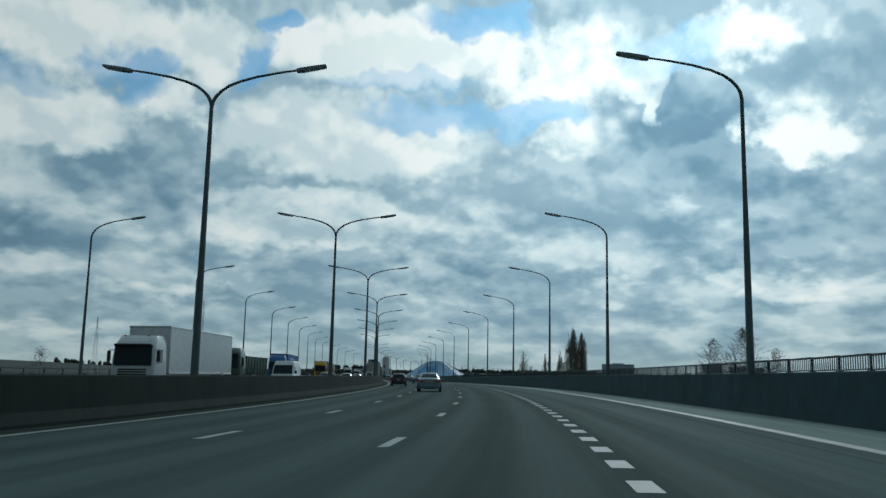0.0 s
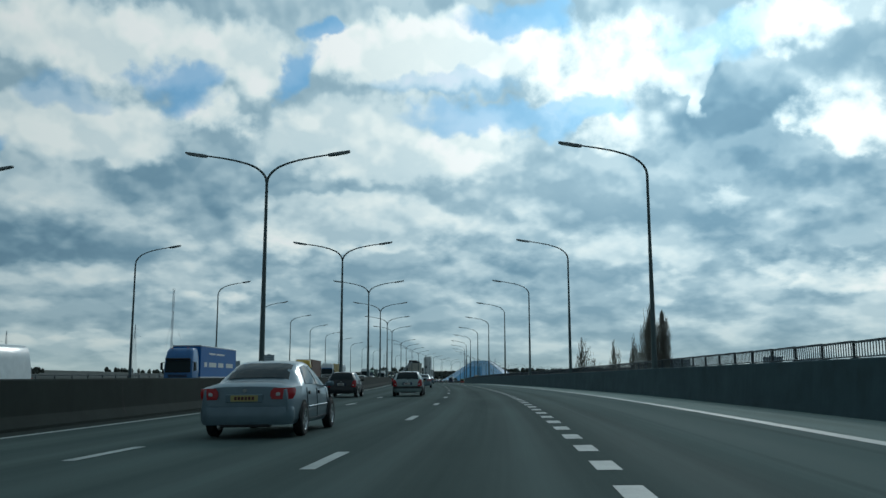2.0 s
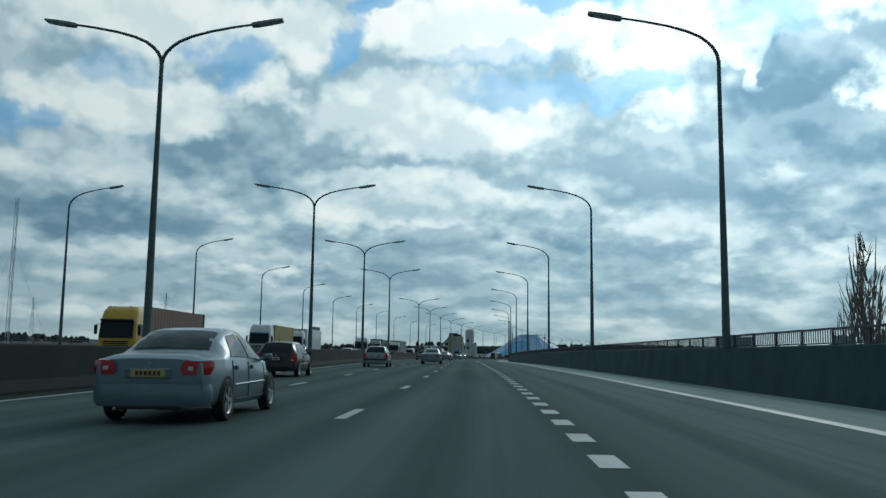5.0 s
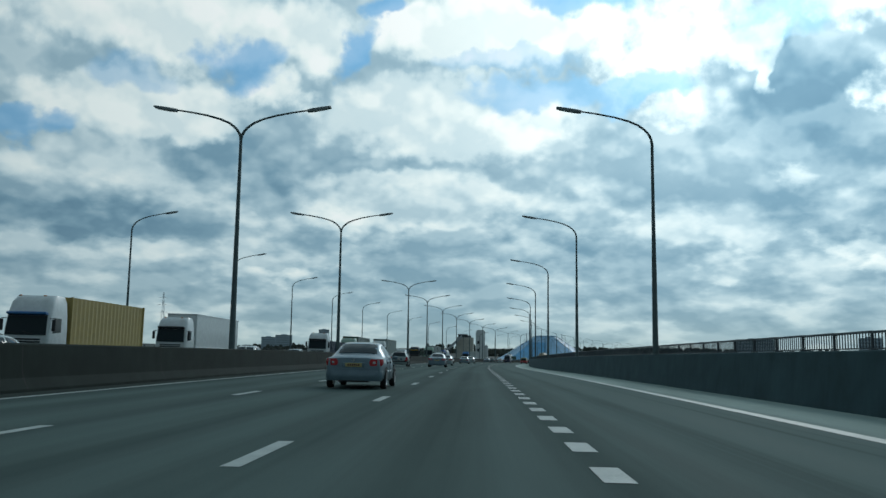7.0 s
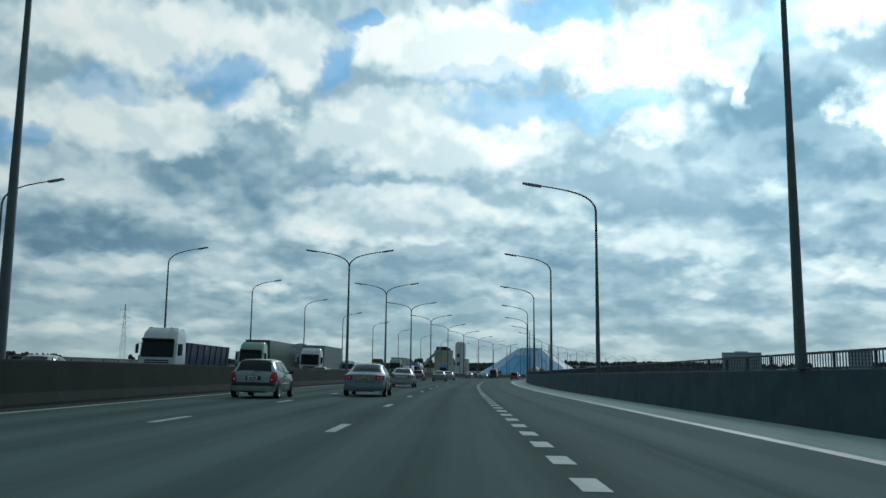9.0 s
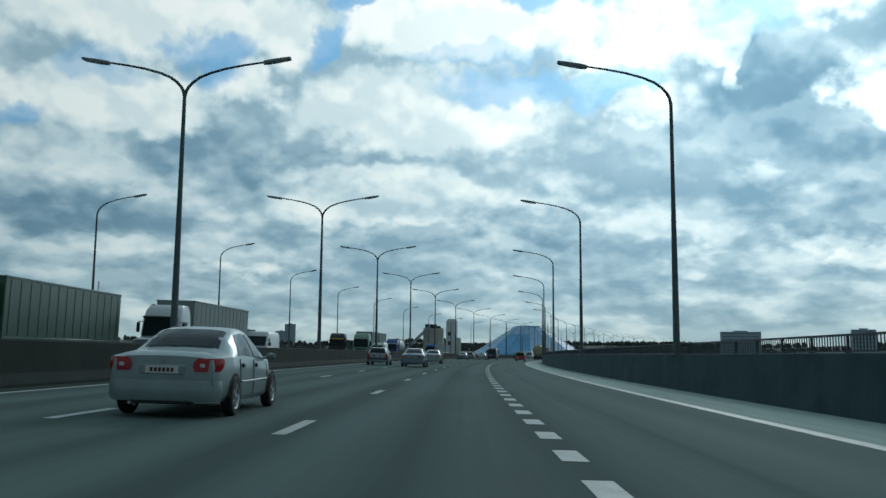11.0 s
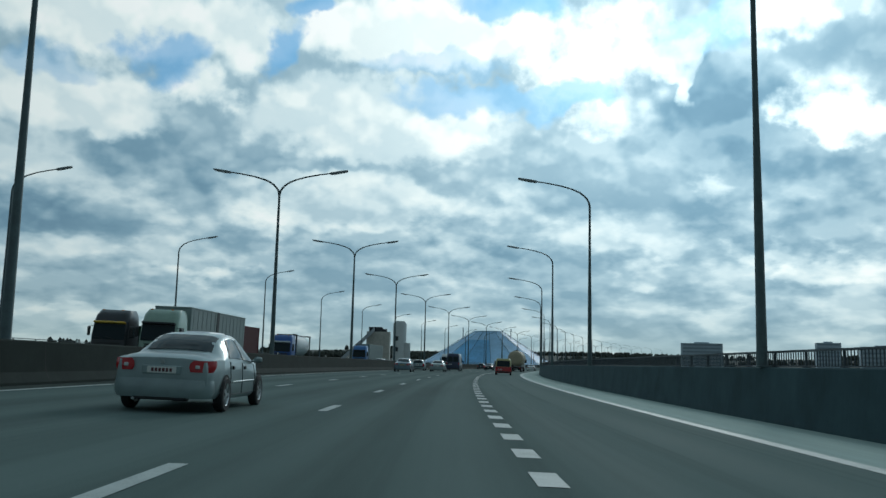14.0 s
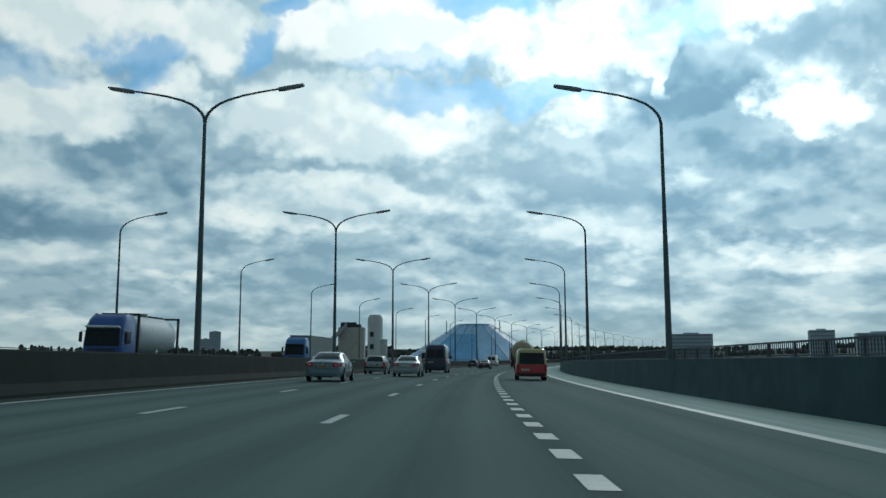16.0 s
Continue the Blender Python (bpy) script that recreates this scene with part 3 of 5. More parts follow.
def street_lamp(sides, top, reach, tip, r0, r1, label, foot=0.0):
    lamp = thing("street_lamp", label, "street lamp")
    g = Geo()
    g.tube([(0, 0, z) for z in (foot, foot + 1.1, foot + 1.12, foot + 4.0, 8.0, top)], [r0 * 1.12, r0 * 1.07, r0 * 1.05, r0 * 0.90, r0 * 0.66, r1], 14)
    part("pole", g, M_POLE, lamp)
    g = Geo()
    g.box((0, 0, foot + 0.02), (0.36, 0.36, 0.04), cut=0.015)
    part("base_plate", g, M_POLE, lamp)
    g = Geo()
    g.box((0, -r0 * 1.22, foot + 0.75), (0.12, 0.03, 0.42), cut=0.008)
    part("hatch", g, M_POLE, lamp)
    for side in sides:
        path, radii = lamp_arm(side, reach, tip - top, r1)
        g = Geo()
        g.tube([(x, y, z + top - 0.03) for x, y, z in path], radii, 10)
        part("arm", g, M_POLE, lamp)
        g, lens = lamp_head(side, reach, tip - top)
        for q in (g, lens):
            q.v = [(x, y, z + top - 0.03) for x, y, z in q.v]
        head = part("lamp_head", g, M_LAMP, lamp, "grey flat lamp housing")
        part("lens", lens, M_LENS, head)
    return lamp


SPACING = 31.732
m_lamp = street_lamp((-1, 1), 11.38, 4.41, 13.06, 0.145, 0.075, "tall twin-armed grey steel street lamp on the median")
r_lamp = street_lamp((-1,), 11.33, 4.53, 13.09, 0.125, 0.070, "tall single-armed grey steel street lamp on the parapet wall", 1.36)
l_lamp = street_lamp((1,), 11.55, 4.09, 13.29, 0.125, 0.070, "tall single-armed grey steel street lamp on the far edge")
for lamp, group, d, off, skip in ((m_lamp, "median street lamps", -11.69, 0.05, (9,)), (r_lamp, "outer street lamps", 8.23, -0.51, ()), (l_lamp, "far edge street lamps", -31.05, 2.95, ())):
    tagged(lamp, group=group)
    first = True
    for k in range(0, 31):
        if k in skip:
            continue
        at = stand(k * SPACING + off, d, 0.0)
        if first:
            lamp.matrix_basis = at
            first = False
        else:
            copy_thing(lamp, at)

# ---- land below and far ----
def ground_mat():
    m, k, b = material("greyed_winter_land")
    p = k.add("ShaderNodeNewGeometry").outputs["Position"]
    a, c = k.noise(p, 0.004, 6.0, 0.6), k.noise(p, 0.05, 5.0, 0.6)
    # field colours lean to cool grey, in place of distance haze
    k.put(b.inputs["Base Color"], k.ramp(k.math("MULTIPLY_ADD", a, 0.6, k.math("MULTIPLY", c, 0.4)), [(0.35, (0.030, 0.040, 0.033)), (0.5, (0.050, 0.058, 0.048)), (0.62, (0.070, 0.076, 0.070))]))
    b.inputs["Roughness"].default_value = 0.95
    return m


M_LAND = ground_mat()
GROUND_Z = -8.0


def land_rise(r, a):
    """How far the land rises at a distance r and direction a from the middle of the viaduct."""
    if r < 1575:
        return 0.0
    return min(1.0, (r - 1575) / 1575) * max(0.0, 58 + 24 * noise.noise(Vector((math.sin(a) * 3.1, math.cos(a) * 3.1, r * 0.0006))) + 9 * noise.noise(Vector((math.sin(a) * 11, math.cos(a) * 11, 2.0))))


vs, fs = [], []
rad = [0, 60, 150, 300, 550, 900, 1300, 1750, 2100, 2450, 2800, 3150, 3500, 3850, 4200, 4900]
NA = 120
for i, r in enumerate(rad):
    for j in range(NA):
        a = 2 * math.pi * j / NA
        h = land_rise(r, a)
        vs.append((r * math.sin(a), 262 + r * math.cos(a), GROUND_Z + h))
for i in range(len(rad) - 1):
    for j in range(NA):
        fs.append((i * NA + j, i * NA + (j + 1) % NA, (i + 1) * NA + (j + 1) % NA, (i + 1) * NA + j))
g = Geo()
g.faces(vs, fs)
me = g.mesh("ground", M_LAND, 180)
tagged(part("ground", me, M_LAND), "dull green winter land, greyed in colour for haze, with low hills far off", "ground", kind="structure")


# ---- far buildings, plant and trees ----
# distance haze is put into these two colours: paler and bluer than bare plaster
M_FAR = plain("haze_pale_plaster", (0.46, 0.54, 0.60), 0.85, 0.0, 0.12, 0.05)
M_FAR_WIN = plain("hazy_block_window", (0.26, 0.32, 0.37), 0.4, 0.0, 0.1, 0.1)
M_BEIGE = concrete("beige_plant_concrete", (0.56, 0.54, 0.48))
M_WHITE_SILO = plain("white_silo_steel", (0.60, 0.62, 0.61), 0.6, 0.0, 0.12, 0.3)
M_PLANT_DARK = plain("dark_plant_steel", (0.05, 0.055, 0.06), 0.6, 0.3, 0.2, 0.5)
M_SHED = plain("grey_shed_cladding", (0.42, 0.45, 0.48), 0.6, 0.1, 0.12, 0.2)
M_TENT_BLUE = plain("blue_roof_sheet", (0.12, 0.36, 0.62), 0.5, 0.0, 0.35, 0.10)
M_TENT_PALE = plain("pale_blue_roof_sheet", (0.30, 0.50, 0.70), 0.5, 0.0, 0.25, 0.10)
M_RIB = plain("dark_roof_rib", (0.05, 0.08, 0.13), 0.5, 0.2, 0.2, 0.5)
M_PYLON = plain("galvanised_lattice", (0.55, 0.60, 0.64), 0.5, 0.1, 0.1, 1.0)
M_TWIG = plain("dark_twig_bark", (0.16, 0.15, 0.13), 0.9, 0.0, 0.3, 4.0)
M_BARK = plain("bare_twig_bark", (0.27, 0.25, 0.21), 0.9, 0.0, 0.3, 4.0)


def bearing(deg, dist, z=GROUND_Z):
    return Vector((dist * math.sin(radians(deg)), dist * math.cos(radians(deg)), z))


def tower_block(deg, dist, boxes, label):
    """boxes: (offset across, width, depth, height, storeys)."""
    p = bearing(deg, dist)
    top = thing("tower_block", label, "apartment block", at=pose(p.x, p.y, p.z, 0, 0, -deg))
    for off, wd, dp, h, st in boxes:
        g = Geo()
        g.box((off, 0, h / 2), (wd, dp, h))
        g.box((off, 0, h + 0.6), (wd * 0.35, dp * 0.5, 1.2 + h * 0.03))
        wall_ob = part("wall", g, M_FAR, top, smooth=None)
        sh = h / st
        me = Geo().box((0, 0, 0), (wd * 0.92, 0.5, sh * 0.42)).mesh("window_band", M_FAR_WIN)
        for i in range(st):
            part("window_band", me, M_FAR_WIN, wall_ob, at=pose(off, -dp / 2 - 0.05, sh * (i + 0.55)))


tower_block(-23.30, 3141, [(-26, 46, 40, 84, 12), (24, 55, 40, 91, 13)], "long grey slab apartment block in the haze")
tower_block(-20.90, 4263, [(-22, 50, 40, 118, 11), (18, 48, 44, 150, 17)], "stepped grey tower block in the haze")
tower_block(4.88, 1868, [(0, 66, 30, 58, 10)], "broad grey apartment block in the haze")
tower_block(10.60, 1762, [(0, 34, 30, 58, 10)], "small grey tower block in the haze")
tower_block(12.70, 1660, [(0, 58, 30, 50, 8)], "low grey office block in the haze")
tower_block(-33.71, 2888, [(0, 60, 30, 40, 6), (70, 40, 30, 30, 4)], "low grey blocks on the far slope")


def big_tent():
    p = Vector((-100, 833, GROUND_Z))
    hall = thing("pyramid_hall", "large hall with a pale and blue pyramid sheet roof", "hall", at=pose(p.x, p.y, p.z, 0, 0, 8))
    n, rim, low_z, top_z, r0 = 16, 41.0, 9.0, 30.0, 42.0
    g = Geo()
    g.tube([(0, 0, 0), (0, 0, low_z)], 40.0, n)
    part("drum_wall", g, M_SHED, hall, smooth=None)
    flat = 8.0

    def surf(j, f):
        a = 2 * math.pi * j / n
        r = rim + (flat - rim) * f
        z = low_z + (top_z - low_z) * (f ** 1.12)
        return Vector((r * math.cos(a) * 1.08, r * math.sin(a), z))
    for j in range(n):
        for i in range(5):
            q = [surf(j, i / 5), surf(j + 1, i / 5), surf(j + 1, (i + 1) / 5), surf(j, (i + 1) / 5)]
            pale_one = (j // 2) % 2 == 0 or i >= 4
            part("roof_sheet", Geo().faces(q, [(0, 1, 2, 3)]), M_TENT_PALE if pale_one else M_TENT_BLUE, hall, smooth=None)
    g = Geo()
    g.tube([(0, 0, top_z - 0.2), (0, 0, top_z + 0.5)], 8.2, n)
    part("roof_cap", g, M_TENT_PALE, hall, smooth=None)
    for j in range(n):
        g = Geo()
        g.tube([surf(j, f) + Vector((0, 0, 0.25)) for f in (0, 0.25, 0.5, 0.75, 1.0)], 0.08, 6)
        part("rib", g, M_RIB, hall)
    for x in (-14, 12):
        g = Geo()
        g.tube([(x, -6, top_z - 6), (x, -6, top_z + 2)], 0.22, 6)
        part("mast", g, M_RIB, hall)


big_tent()


def batching_plant():
    p = Vector((-155, 803, GROUND_Z))
    plant = thing("batching_plant", "beige concrete batching plant with inclined conveyor", "concrete plant", at=pose(p.x, p.y, p.z, 0, 0, 9))
    g = Geo()
    g.box((0, 0, 14.0), (12, 11, 28))
    part("tower", g, M_BEIGE, plant, smooth=None)
    g = Geo()
    g.box((-1.5, 0, 29.2), (7, 8, 2.4))
    g.box((2.8, 0, 28.7), (3, 5, 1.6))
    part("head_house", g, M_PLANT_DARK, plant, smooth=None)
    g = Geo()
    a, b = Vector((-2, -6, 29)), Vector((-25, -6, 7))
    g.loft([[q + Vector((0, -1.2, -1.1)), q + Vector((0, 1.2, -1.1)), q + Vector((0, 1.2, 1.1)), q + Vector((0, -1.2, 1.1))] for q in (a, b)])
    part("conveyor", g, M_SHED, plant, smooth=None)
    for f in (0.35, 0.8):
        q = a.lerp(b, f)
        g = Geo()
        g.tube([(q.x, q.y - 1, 0), (q.x, q.y, q.z - 1)], 0.3, 6)
        part("trestle", g, M_PLANT_DARK, plant)
    q = Vector((-140.4, 786, GROUND_Z))
    silo = thing("cement_silo", "tall white steel cement silo with dark marks", "silo", at=pose(q.x, q.y, q.z))
    g = Geo()
    g.tube([(0, 0, 0), (0, 0, 31.5), (0, 0, 33.0)], [3.4, 3.4, 2.4], 20)
    part("silo_shell", g, M_WHITE_SILO, silo)
    g = Geo()
    g.tube([(3.6, 0, 0), (3.6, 0, 22)], 2.0, 14)
    part("filter_shaft", g, M_WHITE_SILO, silo)
    for z in (24.2, 18.8):
        g = Geo()
        g.box((-0.8, -3.42, z), (1.6, 0.2, 2.2), cut=0.08)
        part("dark_mark", g, M_PLANT_DARK, silo)


batching_plant()


def pylon(deg, dist, h):
    p = bearing(deg, dist)
    ob = thing("power_pylon", "thin grey lattice power pylon on the horizon", "pylon", group="power pylons", at=pose(p.x, p.y, p.z, 0, 0, -deg + 20))
    g = Geo()
    for sx in (-1, 1):
        for sy in (-1, 1):
            g.tube([(sx * h * 0.055, sy * h * 0.055, 0), (sx * h * 0.02, sy * h * 0.02, h * 0.6), (sx * 0.3, sy * 0.3, h)], h * 0.0016, 5)
    for i in range(9):
        f0, f1 = i / 9, (i + 1) / 9
        w0, w1 = h * 0.055 * (1 - f0 * 0.95), h * 0.055 * (1 - f1 * 0.95)
        for sy in (-1, 1):
            g.tube([(-w0, sy * w0, h * f0), (w1, sy * w1, h * f1)], h * 0.0010, 4)
            g.tube([(w0, sy * w0, h * f0), (-w1, sy * w1, h * f1)], h * 0.0010, 4)
    part("lattice", g, M_PYLON, ob)
    for z, wd in ((0.72, 0.07), (0.82, 0.09), (0.92, 0.06)):
        g = Geo()
        g.tube([(-h * wd, 0, h * z), (0, 0, h * z + h * 0.02), (h * wd, 0, h * z)], h * 0.0018, 5)
        part("cross_arm", g, M_PYLON, ob)


for q in ((-35.0, 1312, 80), (-38.4, 1488, 74), (-41.7, 1662, 80), (-28.1, 1312, 92), (-45.7, 1400, 70)):
    pylon(*q)
def radio_mast(x, y, h):
    """A slim guyed lattice mast."""
    ob = thing("radio_mast", "slim pale guyed lattice radio mast on the plain", "radio mast", at=pose(x, y, GROUND_Z))
    g = Geo()
    for i in range(3):
        a = 2.094 * i
        g.tube([(0.28 * math.cos(a), 0.28 * math.sin(a), 0), (0.2 * math.cos(a), 0.2 * math.sin(a), h)], 0.035, 5)
        for k in range(20):
            b = a + 2.094 * (1 if k % 2 else -1)
            g.tube([(0.25 * math.cos(a), 0.25 * math.sin(a), h * k / 20), (0.25 * math.cos(b), 0.25 * math.sin(b), h * (k + 1) / 20)], 0.018, 4)
    part("lattice", g, M_PYLON, ob)
    for i in range(3):
        a = 2.094 * i + 0.4
        part("guy_wire", Geo().tube([(9 * math.cos(a), 9 * math.sin(a), 0), (0, 0, h * 0.8)], 0.012, 4), M_PYLON, ob)


radio_mast(-88.7, 221.0, 29.6)
p = bearing(-41.4, 788)
g = Geo()
g.tube([(0, 0, 0), (0, 0, 30)], [1.7, 1.1], 12)
tagged(part("chimney", g, M_PLANT_DARK, at=pose(p.x, p.y, p.z)), "slim dark factory chimney on the plain", "chimney")


def shed(x, y, sx, sy, h, turn, label, mat):
    ob = thing("industrial_shed", label, "shed", group="industrial sheds", at=pose(x, y, GROUND_Z, 0, 0, turn))
    g = Geo()
    g.box((0, 0, h / 2), (sx, sy, h))
    part("wall", g, mat, ob, smooth=None)
    g = Geo()
    g.faces([(-sx / 2 - .4, -sy / 2 - .4, h), (sx / 2 + .4, -sy / 2 - .4, h), (sx / 2 + .4, sy / 2 + .4, h), (-sx / 2 - .4, sy / 2 + .4, h), (-sx / 2, 0, h + 1.8), (sx / 2, 0, h + 1.8)],
            [(0, 1, 5, 4), (2, 3, 4, 5), (0, 4, 3), (1, 2, 5), (0, 3, 2, 1)])
    part("roof", g, M_SHED, ob, smooth=None)
    me = Geo().box((0, 0, 0), (3.6, 0.2, 3.2)).mesh("door", M_PLANT_DARK)
    for i in range(max(1, int(sx / 9))):
        part("door", me, M_PLANT_DARK, ob, at=pose(-sx / 2 + 5 + i * 9, -sy / 2 - 0.05, 1.7))


rs = random.Random(5)
for i in range(46):
    deg = rs.uniform(-50, 30)
    dist = rs.uniform(306, 1312)
    p = bearing(deg, dist)
    lat = p.x + 0.06 * p.y
    if abs(lat + 10) < 75:
        continue
    shed(p.x, p.y, rs.uniform(18, 60), rs.uniform(14, 30), rs.uniform(5.0, 8.6), rs.uniform(-30, 30), "low grey industrial shed on the plain", (M_SHED, M_FAR, M_BEIGE)[i % 3])
shed(16, 133, 12, 10, 8.7, 8, "low grey building behind the parapet", M_SHED)
shed(30, 149, 16, 10, 9.1, 8, "low grey building behind the parapet", M_SHED)


def bare_tree(seed, height, spread, upright, twigs, thick):
    """A winter tree: tapered trunk, limbs, and many fine twigs that fill an uneven crown."""
    r = random.Random(seed)
    trunk, crown = Geo(), Geo()
    column = upright > 0.5
    bend = [Vector((r.uniform(-1, 1), r.uniform(-1, 1), 0)) * height * 0.012 for _ in range(6)]
    spine = [Vector((0, 0, height * (0.84 if column else 0.94) * i / 5)) + bend[i] * (i > 0) for i in range(6)]
    trunk.tube(spine, [thick * (0.9 - 0.175 * i) for i in range(6)], 7, caps=False)
    foot = 0.12 if column else 0.42
    lobes = [r.uniform(0.72, 1.15) for _ in range(9)]
    tops = [r.uniform(0.84, 1.0) for _ in range(9)]

    def reach(f, a):
        """Crown radius at a share f of its height and a direction a."""
        shape = ((1 - min(1.0, f) ** 12.0) * (0.5 + 0.5 * min(1.0, f * 4)) if column else math.sin(math.pi * min(1.0, 0.08 + 0.92 * f)) ** 0.6)
        return spread * max(0.05, shape) * lobes[int(a / 0.7) % 9] * (0.85 + 0.3 * noise.noise(Vector((math.cos(a) * 2, math.sin(a) * 2, f * 6 + seed))))

    for i in range(26 if column else 18):
        f, a = r.uniform(0.0, 0.85), r.uniform(0, 6.283)
        z0 = height * (foot + (0.96 - foot) * f * (0.85 if column else 0.55))
        z1 = min(height * 0.98, z0 + height * (0.24 if column else 0.22) * r.uniform(0.7, 1.2))
        f1 = (z1 / height - foot) / (1 - foot)
        rr = reach(f1, a) * 0.85
        p0, p2 = Vector((0, 0, z0)), Vector((rr * math.cos(a), rr * math.sin(a), z1))
        p1 = p0.lerp(p2, 0.5) + Vector((rr * 0.15 * math.cos(a), rr * 0.15 * math.sin(a), -0.03 * height * (1 if column else -0.4)))
        crown.tube([p0, p1, p2], [thick * 0.30, thick * 0.18, thick * 0.06], 4, caps=False)
    for i in range(twigs):
        f, a = r.uniform(0.02, 1.0), r.uniform(0, 6.283)
        rr = reach(f, a) * r.uniform(0.02, 1.0) ** (0.42 if column else 0.55)
        tip = Vector((rr * math.cos(a), rr * math.sin(a), height * (foot + (1 - foot) * f * (tops[int(a / 0.7) % 9] if column else 1.0))))
        L = height * r.uniform(0.03, 0.075)
        if column:
            back = Vector((-math.cos(a) * 0.22 + r.uniform(-0.25, 0.25), -math.sin(a) * 0.22 + r.uniform(-0.25, 0.25), -1.0)).normalized()
        else:
            back = (Vector((-math.cos(a), -math.sin(a), -0.7)) + Vector((r.uniform(-1, 1), r.uniform(-1, 1), r.uniform(-1, 1))) * 0.7).normalized()
        q = tip + back * L
        mid = tip.lerp(q, 0.5) + Vector((r.uniform(-1, 1), r.uniform(-1, 1), r.uniform(-1, 1))) * L * 0.07
        w0 = thick * r.uniform(0.075, 0.13) * (1.25 if column else 1.0)
        crown.tube([q, mid, tip], [w0, w0 * 0.75, w0 * 0.35], 3, caps=False)
    return trunk, crown


def tree(x, y, seed, height, spread, upright, twigs, thick, label, category="tree"):
    ob = thing("tree", label, category, group="winter trees", at=pose(x, y, GROUND_Z))
    trunk, crown = bare_tree(seed, height, spread, upright, twigs, thick)
    bark = M_BARK if category == "poplar" else M_TWIG
    part("trunk", trunk, bark, ob)
    part("crown", crown, bark, ob)
    return ob


for x, y, sd, h, sp, n in ((6.4, 182.0, 11, 21.9, 1.9, 4200), (8.3, 183.5, 12, 20.6, 1.7, 3300), (3.7, 175.4, 14, 16.6, 1.3, 900), (0.8, 169.0, 15, 15.6, 1.2, 700)):
    tree(x, y, sd, h, sp, 1.1, n, 0.24, "tall bare poplar with dense upright twigs", "poplar")
for x, y, sd, h, sp, n in ((-3.3, 167.0, 21, 15.9, 1.9, 1100), (-1.8, 168.0, 22, 13.4, 1.4, 420)):
    tree(x, y, sd, h, sp, 1.0, n, 0.20, "slim bare poplar with upright twigs", "poplar")
for x, y, sd, h, sp, n in ((13.0, 68.2, 31, 13.0, 2.6, 700), (15.6, 70.0, 32, 14.0, 3.2, 1000), (17.8, 69.1, 33, 12.4, 2.4, 560)):
    tree(x, y, sd, h, sp, 0.15, n, 0.13, "thin bare broadleaf tree behind the parapet", "tree")
tree(-41.0, 68, 41, 11.5, 2.4, 0.3, 300, 0.13, "small bare tree beyond the far railing")


# dark belts of far woods and hedges
def wood_mat():
    m, k, b = material("far_wood")
    p = k.add("ShaderNodeNewGeometry").outputs["Position"]
    k.put(b.inputs["Base Color"], k.ramp(k.noise(p, 0.08, 5.0, 0.6), [(0.35, (0.035, 0.042, 0.035)), (0.65, (0.075, 0.08, 0.065))]))
    b.inputs["Roughness"].default_value = 1.0
    return m


M_WOOD = wood_mat()
g = Geo()
rw = random.Random(9)
for belt in range(90):
    deg, dist = rw.uniform(-52, 32), rw.uniform(438, 2800) if belt < 34 else rw.uniform(2500, 3500)
    c = bearing(deg, dist)
    if abs(c.x + 0.06 * c.y + 10) < 90:
        continue
    wd = rw.uniform(60, 260) if belt < 34 else rw.uniform(150, 500)
    ax = radians(deg) + rw.uniform(-0.5, 0.5)
    for i in range(int(wd / 5)):
        f = rw.uniform(-0.5, 0.5) * wd
        h = rw.uniform(5, 11) * (1 + dist / 5000)
        x, y = c.x + math.cos(ax) * f, c.y - math.sin(ax) * f + rw.uniform(-8, 8)
        z0 = GROUND_Z + land_rise(math.hypot(x, y - 262), math.atan2(x, y - 262)) - 1.0
        r0 = h * rw.uniform(0.35, 0.55)
        rings = []
        for zz, rr in ((0, 0.55), (0.3, 1.0), (0.6, 0.9), (0.85, 0.55), (1.0, 0.15)):
            rings.append([(x + r0 * rr * rw.uniform(0.7, 1.2) * math.cos(t), y + r0 * rr * rw.uniform(0.7, 1.2) * math.sin(t), z0 + h * zz * rw.uniform(0.92, 1.06)) for t in (0, 1.05, 2.1, 3.14, 4.2, 5.2)])
        g.loft(rings)
tagged(part("far_woods", g, M_WOOD, smooth=None), "dark bare woods and hedges on the plain", "woods", kind="stuff")


# ---- vehicles ----
def ring(y0, y1, hw, z, r=0.18, n=4):
    """A rounded rectangle in plan at height z: from y0 to y1, half width hw."""
    r = min(r, hw * 0.95, (y1 - y0) * 0.45)
    pts = []
    for cx, cy, a0 in ((hw - r, y1 - r, 0), (-hw + r, y1 - r, 90), (-hw + r, y0 + r, 180), (hw - r, y0 + r, 270)):
        for i in range(n + 1):
            a = radians(a0 + 90 * i / n)
            pts.append((cx + r * math.cos(a), cy + r * math.sin(a), z))
    return pts


def paint(name, color, metal=0.0, rough=0.32):
    m, k, b = material(name)
    p = where(k)
    dirt = k.noise(p, 3.0, 5.0, 0.6)
    fleck = k.noise(p, 160.0, 2.0, 0.6)
    sp = k.add("ShaderNodeSeparateXYZ")
    k.put(sp.inputs[0], p)
    k.put(b.inputs["Base Color"], k.ramp(k.math("MULTIPLY_ADD", fleck, 0.3, k.math("MULTIPLY", dirt, 0.7)), [(0.3, tuple(c * 0.80 for c in color)), (0.7, tuple(min(1, c * 1.08) for c in color))]))
    k.put(b.inputs["Roughness"], k.math("MULTIPLY_ADD", dirt, 0.25, rough - 0.1))
    b.inputs["Metallic"].default_value = metal
    b.inputs["Coat Weight"].default_value, b.inputs["Coat Roughness"].default_value = (0.5 if rough < 0.5 else 0.0), 0.12
    return m


